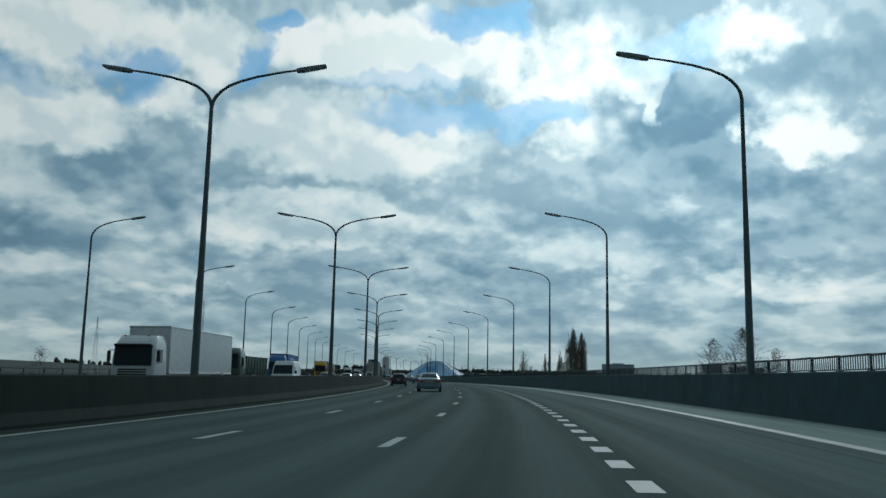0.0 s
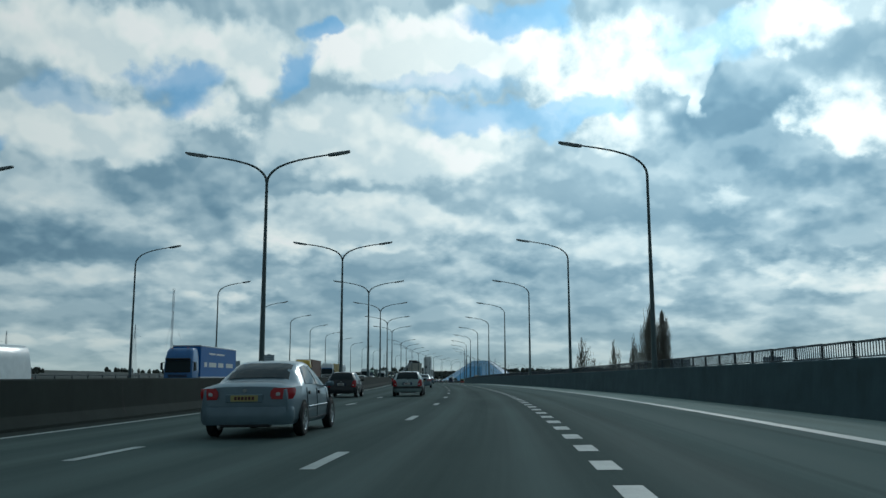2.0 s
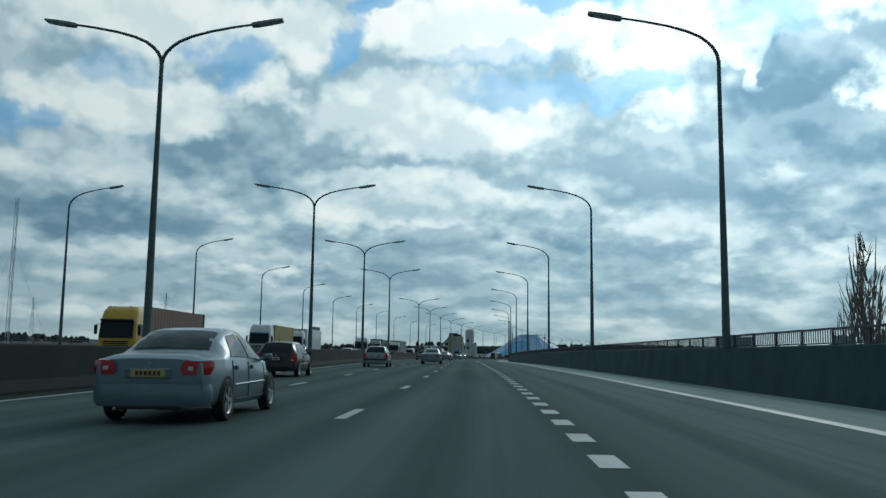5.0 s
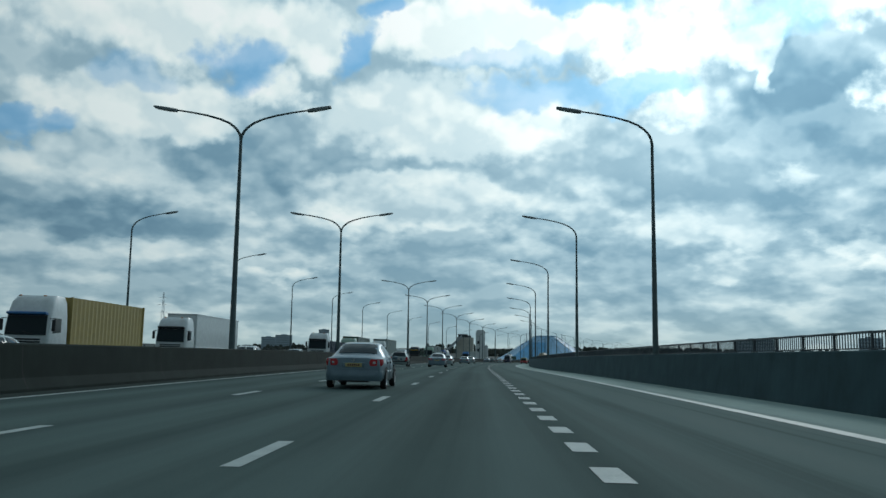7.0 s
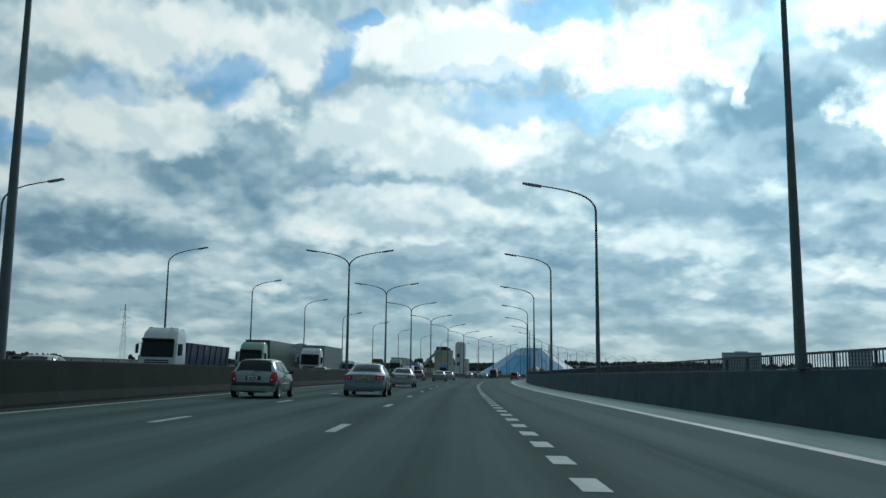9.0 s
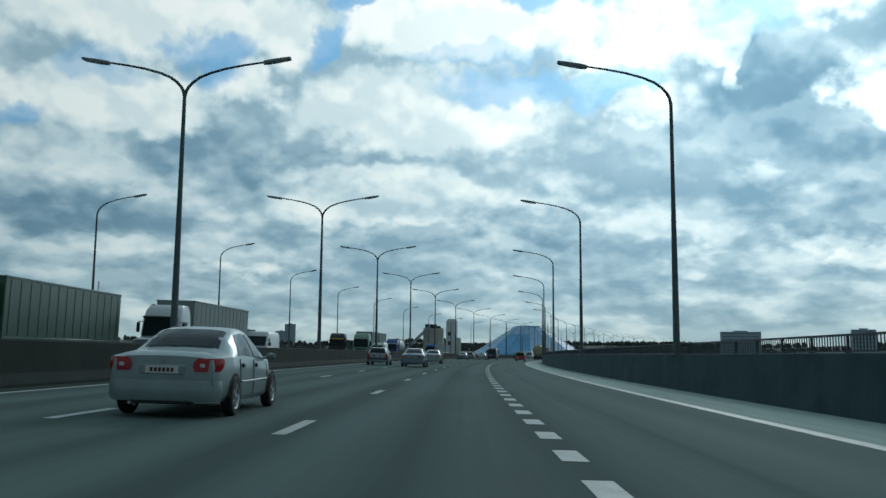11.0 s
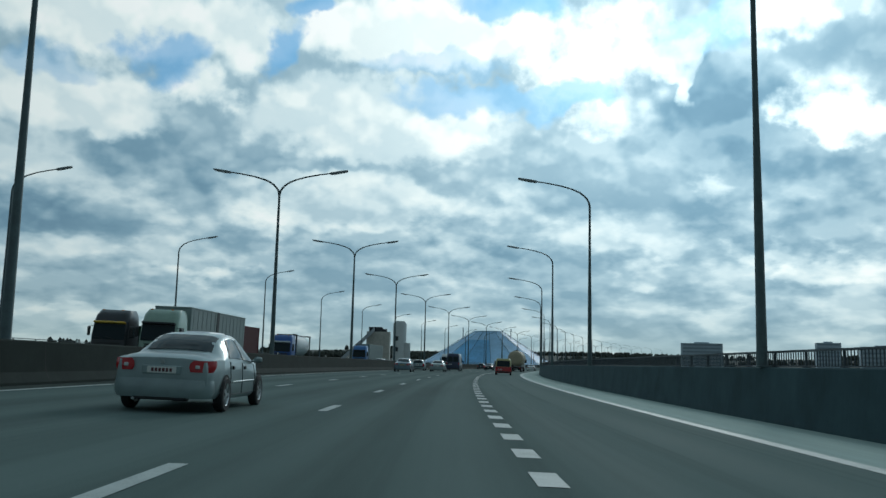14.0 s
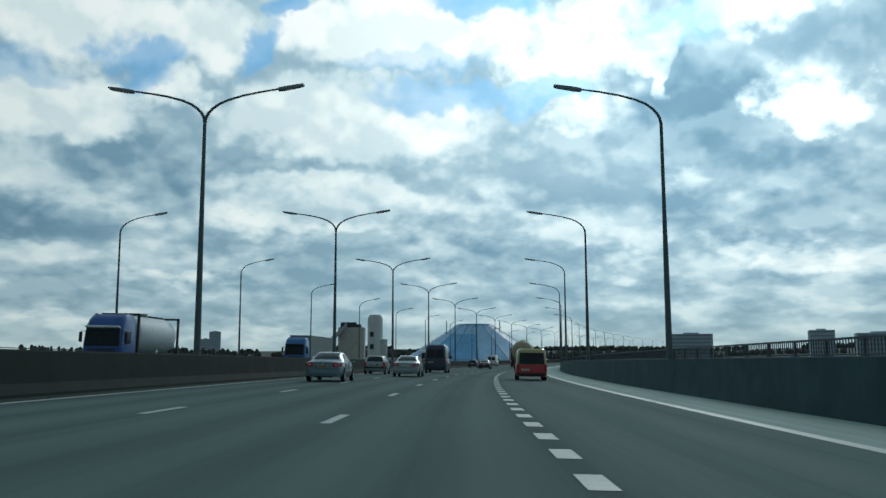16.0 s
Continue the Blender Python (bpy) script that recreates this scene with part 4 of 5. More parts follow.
P_SILVER = paint("silver_paint", (0.30, 0.365, 0.37), 0.3)
P_SILVER_BLUE = paint("blue_silver_paint", (0.17, 0.235, 0.28), 0.35)
P_BLACK = paint("black_paint", (0.018, 0.020, 0.026), 0.1)
P_NAVY = paint("dark_navy_paint", (0.020, 0.032, 0.075), 0.1)
P_DARK = paint("dark_grey_paint", (0.045, 0.05, 0.055), 0.3)
P_RED = paint("red_paint", (0.50, 0.03, 0.03))
P_YELLOW = paint("yellow_paint", (0.70, 0.42, 0.03))
P_PALE = paint("pale_yellow_paint", (0.42, 0.38, 0.16))
P_WHITE = paint("white_paint", (0.72, 0.74, 0.74))
P_BLUE = paint("blue_paint", (0.03, 0.16, 0.42))
P_DEEP_BLUE = paint("deep_blue_paint", (0.012, 0.085, 0.33))
P_GREEN = paint("pale_green_paint", (0.30, 0.42, 0.34))
P_DARK_GREEN = paint("dark_green_paint", (0.03, 0.08, 0.05))
P_BROWN = paint("brown_sheet", (0.20, 0.11, 0.08), 0, 0.6)
P_RUST = paint("rust_red_container", (0.125, 0.026, 0.028), 0, 0.55)
P_OCHRE = paint("ochre_container", (0.42, 0.31, 0.10), 0, 0.55)
P_BEIGE = paint("beige_tank", (0.46, 0.38, 0.26), 0, 0.5)
P_STEEL = paint("dull_steel_tank", (0.66, 0.69, 0.70), 0.1, 0.6)
P_CURTAIN = paint("grey_curtain", (0.27, 0.32, 0.31), 0, 0.6)
P_BLUE_CURTAIN = paint("blue_curtain", (0.018, 0.15, 0.44), 0, 0.6)


def wheel_geo(r, wd):
    tyre, rim = Geo(), Geo()
    prof = [(-wd / 2, r * 0.66), (-wd / 2, r * 0.92), (-wd * 0.36, r), (wd * 0.36, r), (wd / 2, r * 0.92), (wd / 2, r * 0.66)]
    n = 22
    tyre.loft([[(x, rr * math.cos(2 * math.pi * j / n), rr * math.sin(2 * math.pi * j / n)) for j in range(n)] for x, rr in prof], caps=False)
    rim.loft([[(x, rr * math.cos(2 * math.pi * j / n), rr * math.sin(2 * math.pi * j / n)) for j in range(n)]
              for x, rr in ((-wd * 0.49, r * 0.67), (wd * 0.49, r * 0.67), (wd * 0.42, r * 0.60), (wd * 0.30, r * 0.58), (wd * 0.28, r * 0.1))])
    for j in range(5):
        a = 2 * math.pi * j / 5
        rim.box((wd * 0.36, r * 0.36 * math.cos(a), r * 0.36 * math.sin(a)), (wd * 0.14, r * 0.16, r * 0.56), pose(0, 0, 0, math.degrees(a) - 90, 0, 0))
    rim.tube([(wd * 0.2, 0, 0), (wd * 0.46, 0, 0)], r * 0.15, 12)
    return tyre.mesh("tyre", M_TYRE, 40), rim.mesh("rim", M_RIM, 40)


WHEELS = {}


def wheel(parent, x, y, r=0.31, wd=0.20):
    if (r, wd) not in WHEELS:
        WHEELS[(r, wd)] = wheel_geo(r, wd)
    t, m = WHEELS[(r, wd)]
    at = pose(x, y, r, 0, 0, 0 if x > 0 else 180)
    ob = part("wheel", t, M_TYRE, parent, at=at)
    part("rim", m, M_RIM, ob)


def quad(name, pts, mat, parent, out, label="", thick=0.012):
    """A slightly raised panel on four corners; out: the way it faces."""
    o = Vector(out).normalized()
    g = Geo()
    c = sum((Vector(q) for q in pts), Vector()) / len(pts)
    inner = [Vector(q) + o * thick for q in pts]
    inner = [q + (c - q).normalized() * 0.012 for q in inner]
    outer = [Vector(q) - o * 0.01 for q in pts]
    g.loft([outer, inner])
    return part(name, g, mat, parent, label, smooth=None)


def bars(parent, pts, n, mat, thick=0.004):
    """Plain bars in place of writing on a plate: pts are its lower left, lower right and upper left corners."""
    a, b, c = (Vector(q) for q in pts)
    u, v = b - a, c - a
    o = u.cross(v).normalized()
    g = Geo()
    for i in range(n):
        p0 = a + u * (0.12 + 0.76 * (i + 0.15) / n) + v * 0.22 + o * thick
        du, dv = u * (0.76 * 0.7 / n), v * 0.56
        g.faces([p0, p0 + du, p0 + du + dv, p0 + dv], [(0, 1, 2, 3)])
    return part("plate_bars", g, mat, parent, smooth=None)


# shells by y: underside, waist, roof, half width low, at the waist, at the roof
HATCH = [(-1.885, 0.40, 0.60, 0.63, 0.60, 0.60, 0.50), (-1.865, 0.30, 0.78, 0.84, 0.72, 0.69, 0.60), (-1.80, 0.26, 0.90, 0.97, 0.77, 0.74, 0.64), (-1.66, 0.24, 0.93, 1.18, 0.80, 0.775, 0.60),
         (-1.49, 0.23, 0.93, 1.345, 0.81, 0.79, 0.565), (-1.20, 0.22, 0.92, 1.395, 0.82, 0.80, 0.57), (-0.40, 0.21, 0.90, 1.42, 0.82, 0.805, 0.58), (0.10, 0.21, 0.885, 1.40, 0.82, 0.80, 0.57),
         (0.38, 0.21, 0.88, 1.335, 0.82, 0.795, 0.56), (0.72, 0.21, 0.87, 1.12, 0.82, 0.785, 0.60), (1.02, 0.22, 0.86, 0.93, 0.81, 0.77, 0.66), (1.40, 0.23, 0.78, 0.835, 0.79, 0.74, 0.62),
         (1.84, 0.30, 0.52, 0.58, 0.62, 0.58, 0.48), (1.885, 0.36, 0.46, 0.49, 0.50, 0.48, 0.40)]
NOTCH = [(-2.25, 0.42, 0.62, 0.66, 0.66, 0.66, 0.56), (-2.22, 0.30, 0.86, 0.93, 0.78, 0.74, 0.66), (-2.10, 0.26, 0.91, 0.99, 0.83, 0.80, 0.68), (-1.75, 0.24, 0.92, 1.02, 0.87, 0.84, 0.66),
         (-1.45, 0.23, 0.92, 1.05, 0.88, 0.85, 0.64), (-1.10, 0.22, 0.92, 1.25, 0.88, 0.855, 0.60), (-0.75, 0.22, 0.91, 1.375, 0.88, 0.855, 0.58), (-0.30, 0.21, 0.90, 1.425, 0.88, 0.86, 0.585),
         (0.15, 0.21, 0.89, 1.415, 0.88, 0.855, 0.58), (0.45, 0.21, 0.885, 1.355, 0.88, 0.85, 0.58), (0.85, 0.21, 0.88, 1.12, 0.88, 0.84, 0.63), (1.15, 0.22, 0.87, 0.95, 0.87, 0.83, 0.69),
         (2.18, 0.30, 0.54, 0.62, 0.68, 0.62, 0.52), (2.25, 0.36, 0.46, 0.50, 0.52, 0.50, 0.42)]


def road_car(name, label, mat, notch=False, plate=M_PLATE, group="cars ahead", band=True):
    """A rounded car along y with its nose at +y: a 3.8 m three-door hatchback, or a 4.5 m saloon with a boot."""
    c = thing(name, label, "car", group)
    keys = np.array(NOTCH if notch else HATCH)
    yb, yf = keys[0, 0], keys[-1, 0]
    hw = float(keys[:, 4].max())

    def at(y, col):
        return float(np.interp(y, keys[:, 0], keys[:, col]))

    def flank(y, f, lift=0.0):
        """A point of the side between waist (0) and roof edge (1)."""
        zb, zr, wb, wr = at(y, 2), at(y, 3), at(y, 5), at(y, 6)
        return wb + (wr - wb) * f ** 1.35 + lift, y, zb + (zr - 0.05 - zb) * f

    def outline(y):
        z0, zb, zr, w0, wb, wr = (at(y, i) for i in range(1, 7))
        half = [(w0 * 0.90, y, z0), (w0 * 0.985, y, z0 + (zb - z0) * 0.14), (w0, y, z0 + (zb - z0) * 0.42), (max(w0 * 0.99, wb), y, z0 + (zb - z0) * 0.74), (wb, y, zb)]
        half += [flank(y, f) for f in (0.3, 0.6, 0.85, 1.0)] + [(wr * 0.86, y, zr - 0.018), (wr * 0.5, y, zr - 0.004)]
        return half + [(0, y, zr)] + [(-a, b, d) for a, b, d in reversed(half)]
    g = Geo()
    g.loft([outline(y) for y in sorted(set(list(keys[:, 0]) + [float(q) for q in np.linspace(yb + 0.3, yf - 0.3, 14)]))])
    part("body", g, mat, c, smooth=45)

    def pane(pname, corners, sx, n=7, m=4):
        """Glass that follows the flank: corners as (y, f), from the low rear round to the high rear."""
        (ya, fa), (yb_, fb), (yc, fc), (yd, fd) = corners
        pts = []
        for j in range(m + 1):
            for i in range(n + 1):
                u, v = i / n, j / m
                x, y, z = flank((ya + (yb_ - ya) * u) * (1 - v) + (yd + (yc - yd) * u) * v, (fa + (fb - fa) * u) * (1 - v) + (fd + (fc - fd) * u) * v, 0.012)
                pts.append((sx * x, y, z))
        return part(pname, Geo().faces(pts, [(j * (n + 1) + i, j * (n + 1) + i + 1, (j + 1) * (n + 1) + i + 1, (j + 1) * (n + 1) + i) for j in range(m) for i in range(n)]), M_GLASS, c, smooth=60)

    def screen(pname, ya, yb_, share, label=""):
        """Glass across the car that lies on the slope between two stations."""
        pts = []
        for y in np.linspace(ya, yb_, 6):
            wr, zr = at(y, 6), at(y, 3)
            for u in (-1, -0.86, -0.5, 0, 0.5, 0.86, 1):
                drop = 0.0 if abs(u) <= 0.5 else 0.018 * (abs(u) - 0.5) / 0.36 if abs(u) <= 0.86 else 0.018 + 0.032 * (abs(u) - 0.86) / 0.14
                pts.append((wr * share * u, y, zr + 0.012 - drop * share))
        return part(pname, Geo().faces(pts, [(j * 7 + i, j * 7 + i + 1, j * 7 + 8 + i, j * 7 + 7 + i) for j in range(5) for i in range(6)]), M_GLASS, c, label, smooth=60)
    if notch:
        screen("rear_window", -1.40, -0.80, 0.94, "dark rear window")
        screen("windscreen", 1.10, 0.50, 0.94)
        axles, wr_, plate_w = (-1.33, 1.34), 0.31, 0.50
        panes = (("rear_door_window", [(-1.06, 0.14), (-0.16, 0.10), (-0.16, 0.90), (-0.70, 0.90)]), ("front_door_window", [(-0.08, 0.09), (0.86, 0.06), (0.34, 0.90), (-0.08, 0.90)]))
        lights = [(0.70, 0.50, 0.80, -2.246, -2.06), (0.77, 0.47, 0.832, -2.245, -2.0), (0.84, 0.48, 0.838, -2.24, -1.97), (0.90, 0.53, 0.825, -2.225, -1.97)]
        seams = (-1.02, -0.12, 0.92)
    else:
        screen("rear_window", -1.80, -1.515, 0.98, "dark rear window")
        screen("windscreen", 1.0, 0.42, 0.94)
        axles, wr_, plate_w = (-1.30, 1.17), 0.292, 0.36
        panes = (("quarter_window", [(-1.42, 0.22), (-0.47, 0.09), (-0.40, 0.90), (-1.12, 0.90)]), ("door_window", [(-0.38, 0.08), (0.72, 0.06), (0.24, 0.90), (-0.31, 0.90)]))
        lights = [(0.57, 0.60, 0.765, -1.885, -1.75), (0.65, 0.585, 0.79, -1.886, -1.70), (0.75, 0.60, 0.798, -1.882, -1.68), (0.85, 0.645, 0.790, -1.862, -1.68), (0.94, 0.690, 0.775, -1.83, -1.69)]
        seams = (-0.44, 0.74)
    for sx in (-1, 1):
        for pname, corners in panes:
            pane(pname, corners, sx)
        g = Geo()
        g.box((sx * (hw + 0.08), seams[-1] - 0.10, 0.95), (0.17, 0.09, 0.12), cut=0.035)
        g.box((sx * (hw - 0.01), seams[-1] - 0.08, 0.915), (0.09, 0.06, 0.05), cut=0.015)
        part("wing_mirror", g, mat if notch else M_BLACK, c)
        g = Geo()
        for y in seams:
            g.tube([(sx * (hw + 0.003), y, 0.30), (sx * (hw + 0.006), y + 0.02, 0.60), (sx * (at(y, 5) + 0.008), y, at(y, 2) - 0.02)], 0.006, 5)
        g.tube([(sx * (hw + 0.002), seams[0], 0.295), (sx * (hw + 0.002), seams[-1], 0.295)], 0.006, 5)
        part("door_seam", g, M_BLACK, c)
        for y in seams[:-1]:
            part("door_handle", Geo().tube([(sx * (hw + 0.004), y + 0.13, 0.79), (sx * (hw + 0.004), y + 0.24, 0.79)], 0.035, 10, flat=0.4), M_BLACK, c)
        part("side_strip", Geo().tube([(sx * (hw + 0.004), axles[0] + 0.45, 0.52), (sx * (hw + 0.008), -0.2, 0.525), (sx * (hw + 0.006), axles[1] - 0.44, 0.53)], 0.020, 6, flat=0.5), mat, c)
        for yy in axles:
            n = 18
            g = Geo()
            g.faces([(sx * (hw + 0.0055), yy + (wr_ + 0.05) * math.cos(math.pi * j / n), wr_ + (wr_ + 0.05) * math.sin(math.pi * j / n)) for j in range(n + 1)] + [(sx * (hw + 0.0055), yy, 0.20)], [(j, j + 1, n + 1) for j in range(n)])
            part("wheel_arch", g, M_TYRE, c, smooth=None)
            wheel(c, sx * (hw - 0.055), yy, wr_, 0.18)
        pts = []
        for z, xi, xo, yi, yo in lights:
            pts += [(sx * xi, yi - 0.022, z), (sx * (xi + xo) / 2, yi - 0.016, z), (sx * xo, (yi + yo) / 2 - 0.035, z), (sx * (xo + 0.035), yo, z)]
        light = part("tail_light", Geo().faces(pts, [(j * 4 + i, j * 4 + i + 1, j * 4 + 5 + i, j * 4 + 4 + i) for j in range(len(lights) - 1) for i in range(3)]), M_TAIL, c, "red tail light", smooth=60)
        z, xi, xo, yi, yo = lights[len(lights) // 2 - 1]
        part("reversing_lens", Geo().box((sx * (xi * 0.6 + xo * 0.4), yi - 0.024, z + 0.02), (0.075, 0.025, 0.06), cut=0.010), M_CLEAR, light)
        quad("headlight", [(sx * 0.36, yf - 0.06, 0.52), (sx * 0.62, yf - 0.17, 0.52), (sx * 0.68, yf - 0.28, 0.68), (sx * 0.40, yf - 0.16, 0.66)], M_CLEAR, c, (sx * 0.3, 1, 0.4), "", 0.03)
    k = hw - 0.82
    g = Geo()
    g.loft([ring(yb - 0.02, yb + 0.53, 0.75 + k, 0.25, 0.25, 6), ring(yb - 0.04, yb + 0.53, 0.79 + k, 0.32, 0.27, 6), ring(yb - 0.04, yb + 0.53, 0.80 + k, 0.44, 0.27, 6), ring(yb - 0.02, yb + 0.48, 0.78 + k, 0.565, 0.25, 6)])
    bumper = part("rear_bumper", g, mat, c, smooth=50)
    if band:
        g = Geo()
        g.loft([ring(yb - 0.047, yb + 0.38, 0.803 + k, 0.445, 0.27, 6), ring(yb - 0.049, yb + 0.38, 0.805 + k, 0.49, 0.27, 6), ring(yb - 0.029, yb + 0.38, 0.787 + k, 0.568, 0.25, 6)])
        part("bumper_band", g, M_BLACK, bumper, "black plastic bumper band", smooth=50)
    part("front_grille", Geo().box((0, yf - 0.01, 0.42), (0.7, 0.05, 0.10), cut=0.015), M_BLACK, c)
    part("underside", Geo().box((0, yb + 0.055, 0.245), (0.95, 0.16, 0.07), cut=0.02), M_BLACK, c)
    if not notch:
        g = Geo()
        g.loft([[(x, -1.545 + 0.05 * (x / 0.55) ** 2, 1.300 - 0.03 * (x / 0.55) ** 2), (x, -1.36, 1.36 - 0.03 * (x / 0.55) ** 2), (x, -1.36, 1.385 - 0.03 * (x / 0.55) ** 2), (x, -1.54 + 0.05 * (x / 0.55) ** 2, 1.350 - 0.03 * (x / 0.55) ** 2)] for x in (-0.53, -0.3, 0, 0.3, 0.53)])
        part("roof_spoiler", g, M_BLACK, c)
        part("rear_wiper", Geo().tube([(0.0, -1.85, 0.955), (0.16, -1.835, 0.985), (0.40, -1.815, 1.0)], 0.010, 6), M_BLACK, c)
        part("aerial", Geo().tube([(0, -1.30, 1.38), (0, -1.45, 1.60)], [0.008, 0.004], 6), M_BLACK, c)
    part("plate_recess", Geo().box((0, yb + 0.012, 0.72), (plate_w + 0.18, 0.05, 0.15), cut=0.012), mat if notch else P_NAVY, c)
    px = 0.0 if notch else -0.02
    pl = part("number_plate", Geo().box((px, yb - 0.013, 0.72), (plate_w, 0.012, 0.11), cut=0.003), plate, c, "number plate with plain bars")
    bars(pl, [(px - plate_w / 2, yb - 0.017, 0.665), (px + plate_w / 2, yb - 0.017, 0.665), (px - plate_w / 2, yb - 0.017, 0.775)], 6, M_BAR, 0.004)
    part("badge", Geo().tube([(0, yb + 0.005, 0.855), (0, yb + 0.04, 0.86)], 0.035, 8), M_RIM, c)
    part("exhaust", Geo().tube([(-0.45, yb - 0.045, 0.22), (-0.45, yb + 0.3, 0.22)], 0.025, 8), M_RIM, c)
    return c


def van(name, label, mat, L, W, H, lower=None, side=None, group="vans", wr=0.33, wide=False):
    """A tall van built along y, nose at +y."""
    c = thing(name, label, "van", group)
    hw, yb = W / 2, -L / 2
    yf = L / 2
    nose = H * 0.50
    g = Geo()
    g.loft([ring(yb, yf - 0.05, hw * 0.93, 0.24, 0.2), ring(yb - 0.01, yf, hw, 0.40, 0.2), ring(yb, yf, hw, H * 0.30, 0.2), ring(yb + 0.01, yf - 0.10, hw * 0.995, nose * 0.92, 0.2), ring(yb + 0.02, yf - 0.55, hw * 0.99, nose, 0.2)])
    part("lower_body", g, lower or mat, c, smooth=50)
    g = Geo()
    g.loft([ring(yb + 0.02, yf - 0.55, hw * 0.99, nose, 0.2), ring(yb + 0.05, yf - 1.05, hw * 0.95, H * 0.78, 0.22), ring(yb + 0.09, yf - 1.40, hw * 0.90, H * 0.95, 0.25), ring(yb + 0.2, yf - 1.55, hw * 0.80, H, 0.3)])
    part("upper_body", g, side or mat, c, smooth=50)
    quad("windscreen", [(hw * 0.86, yf - 0.60, nose + 0.03), (-hw * 0.86, yf - 0.60, nose + 0.03), (-hw * 0.82, yf - 1.15, H * 0.84), (hw * 0.82, yf - 1.15, H * 0.84)], M_GLASS, c, (0, 1, 0.6), "", 0.03)
    for sx in (-1, 1):
        if not wide:
            quad("rear_window", [(sx * 0.05, yb + 0.03, nose + 0.08), (sx * hw * 0.80, yb + 0.03, nose + 0.08), (sx * hw * 0.74, yb + 0.075, H * 0.83), (sx * 0.05, yb + 0.075, H * 0.83)], M_GLASS, c, (0, -1, 0.1), "dark rear door window", 0.02)
        quad("side_window", [(sx * hw * 0.985, yf - 1.75, nose + 0.06), (sx * hw * 0.985, yf - 0.85, nose + 0.06), (sx * hw * 0.95, yf - 1.25, H * 0.78), (sx * hw * 0.955, yf - 1.75, H * 0.78)], M_GLASS, c, (sx, 0, 0.1))
        quad("tail_light", [(sx * hw * 0.86, yb + 0.0, nose - 0.34), (sx * hw * 0.98, yb + 0.05, nose - 0.34), (sx * hw * 0.96, yb + 0.07, nose + 0.04), (sx * hw * 0.86, yb + 0.02, nose + 0.04)], M_TAIL, c, (sx * 0.3, -1, 0), "", 0.03)
        quad("headlight", [(sx * hw * 0.55, yf - 0.02, 0.62), (sx * hw * 0.90, yf - 0.06, 0.62), (sx * hw * 0.90, yf - 0.10, 0.84), (sx * hw * 0.60, yf - 0.06, 0.84)], M_CLEAR, c, (0, 1, 0.1), "", 0.05)
        g = Geo()
        g.box((sx * (hw + 0.13), yf - 1.0, nose + 0.2), (0.2, 0.1, 0.26), cut=0.03)
        part("wing_mirror", g, M_BLACK, c)
        for yy in (yb + L * 0.2, yf - L * 0.19):
            g = Geo()
            n = 14
            g.faces([(sx * hw * 1.006, yy + (wr + .07) * math.cos(math.pi * j / n), wr + (wr + .07) * math.sin(math.pi * j / n)) for j in range(n + 1)] + [(sx * hw * 1.006, yy, 0.22)], [(j, j + 1, n + 1) for j in range(n)])
            part("wheel_arch", g, M_TYRE, c, smooth=None)
            wheel(c, sx * (hw - 0.082), yy, wr, 0.21)
    if wide:
        quad("rear_window", [(-hw * 0.84, yb + 0.02, nose + 0.02), (hw * 0.84, yb + 0.02, nose + 0.02), (hw * 0.78, yb + 0.085, H * 0.87), (-hw * 0.78, yb + 0.085, H * 0.87)], M_GLASS, c, (0, -1, 0.1), "wide dark rear window", 0.03)
    g = Geo()
    g.box((0, yb + 0.02, (nose + 0.4) / 2 + 0.3), (0.014, 0.05, H * 0.62))
    part("door_seam", g, M_BLACK, c)
    g = Geo()
    g.box((0, yb - 0.02, 0.38), (W * 0.96, 0.14, 0.16), cut=0.03)
    part("rear_bumper", g, M_BLACK, c)
    g = Geo()
    g.box((0, yf - 0.02, 0.40), (W * 0.96, 0.16, 0.24), cut=0.05)
    g.box((0, yf + 0.0, 0.70), (W * 0.45, 0.06, 0.14), cut=0.02)
    part("front_bumper", g, M_BLACK, c)
    g = Geo()
    g.box((-hw * 0.4, yb - 0.012, nose - 0.32), (0.5, 0.02, 0.11), cut=0.004)
    pl = part("number_plate", g, M_PLATE, c)
    bars(pl, [(-hw * 0.4 - 0.25, yb - 0.022, nose - 0.375), (-hw * 0.4 + 0.25, yb - 0.022, nose - 0.375), (-hw * 0.4 - 0.25, yb - 0.022, nose - 0.265)], 6, M_BAR)
    return c


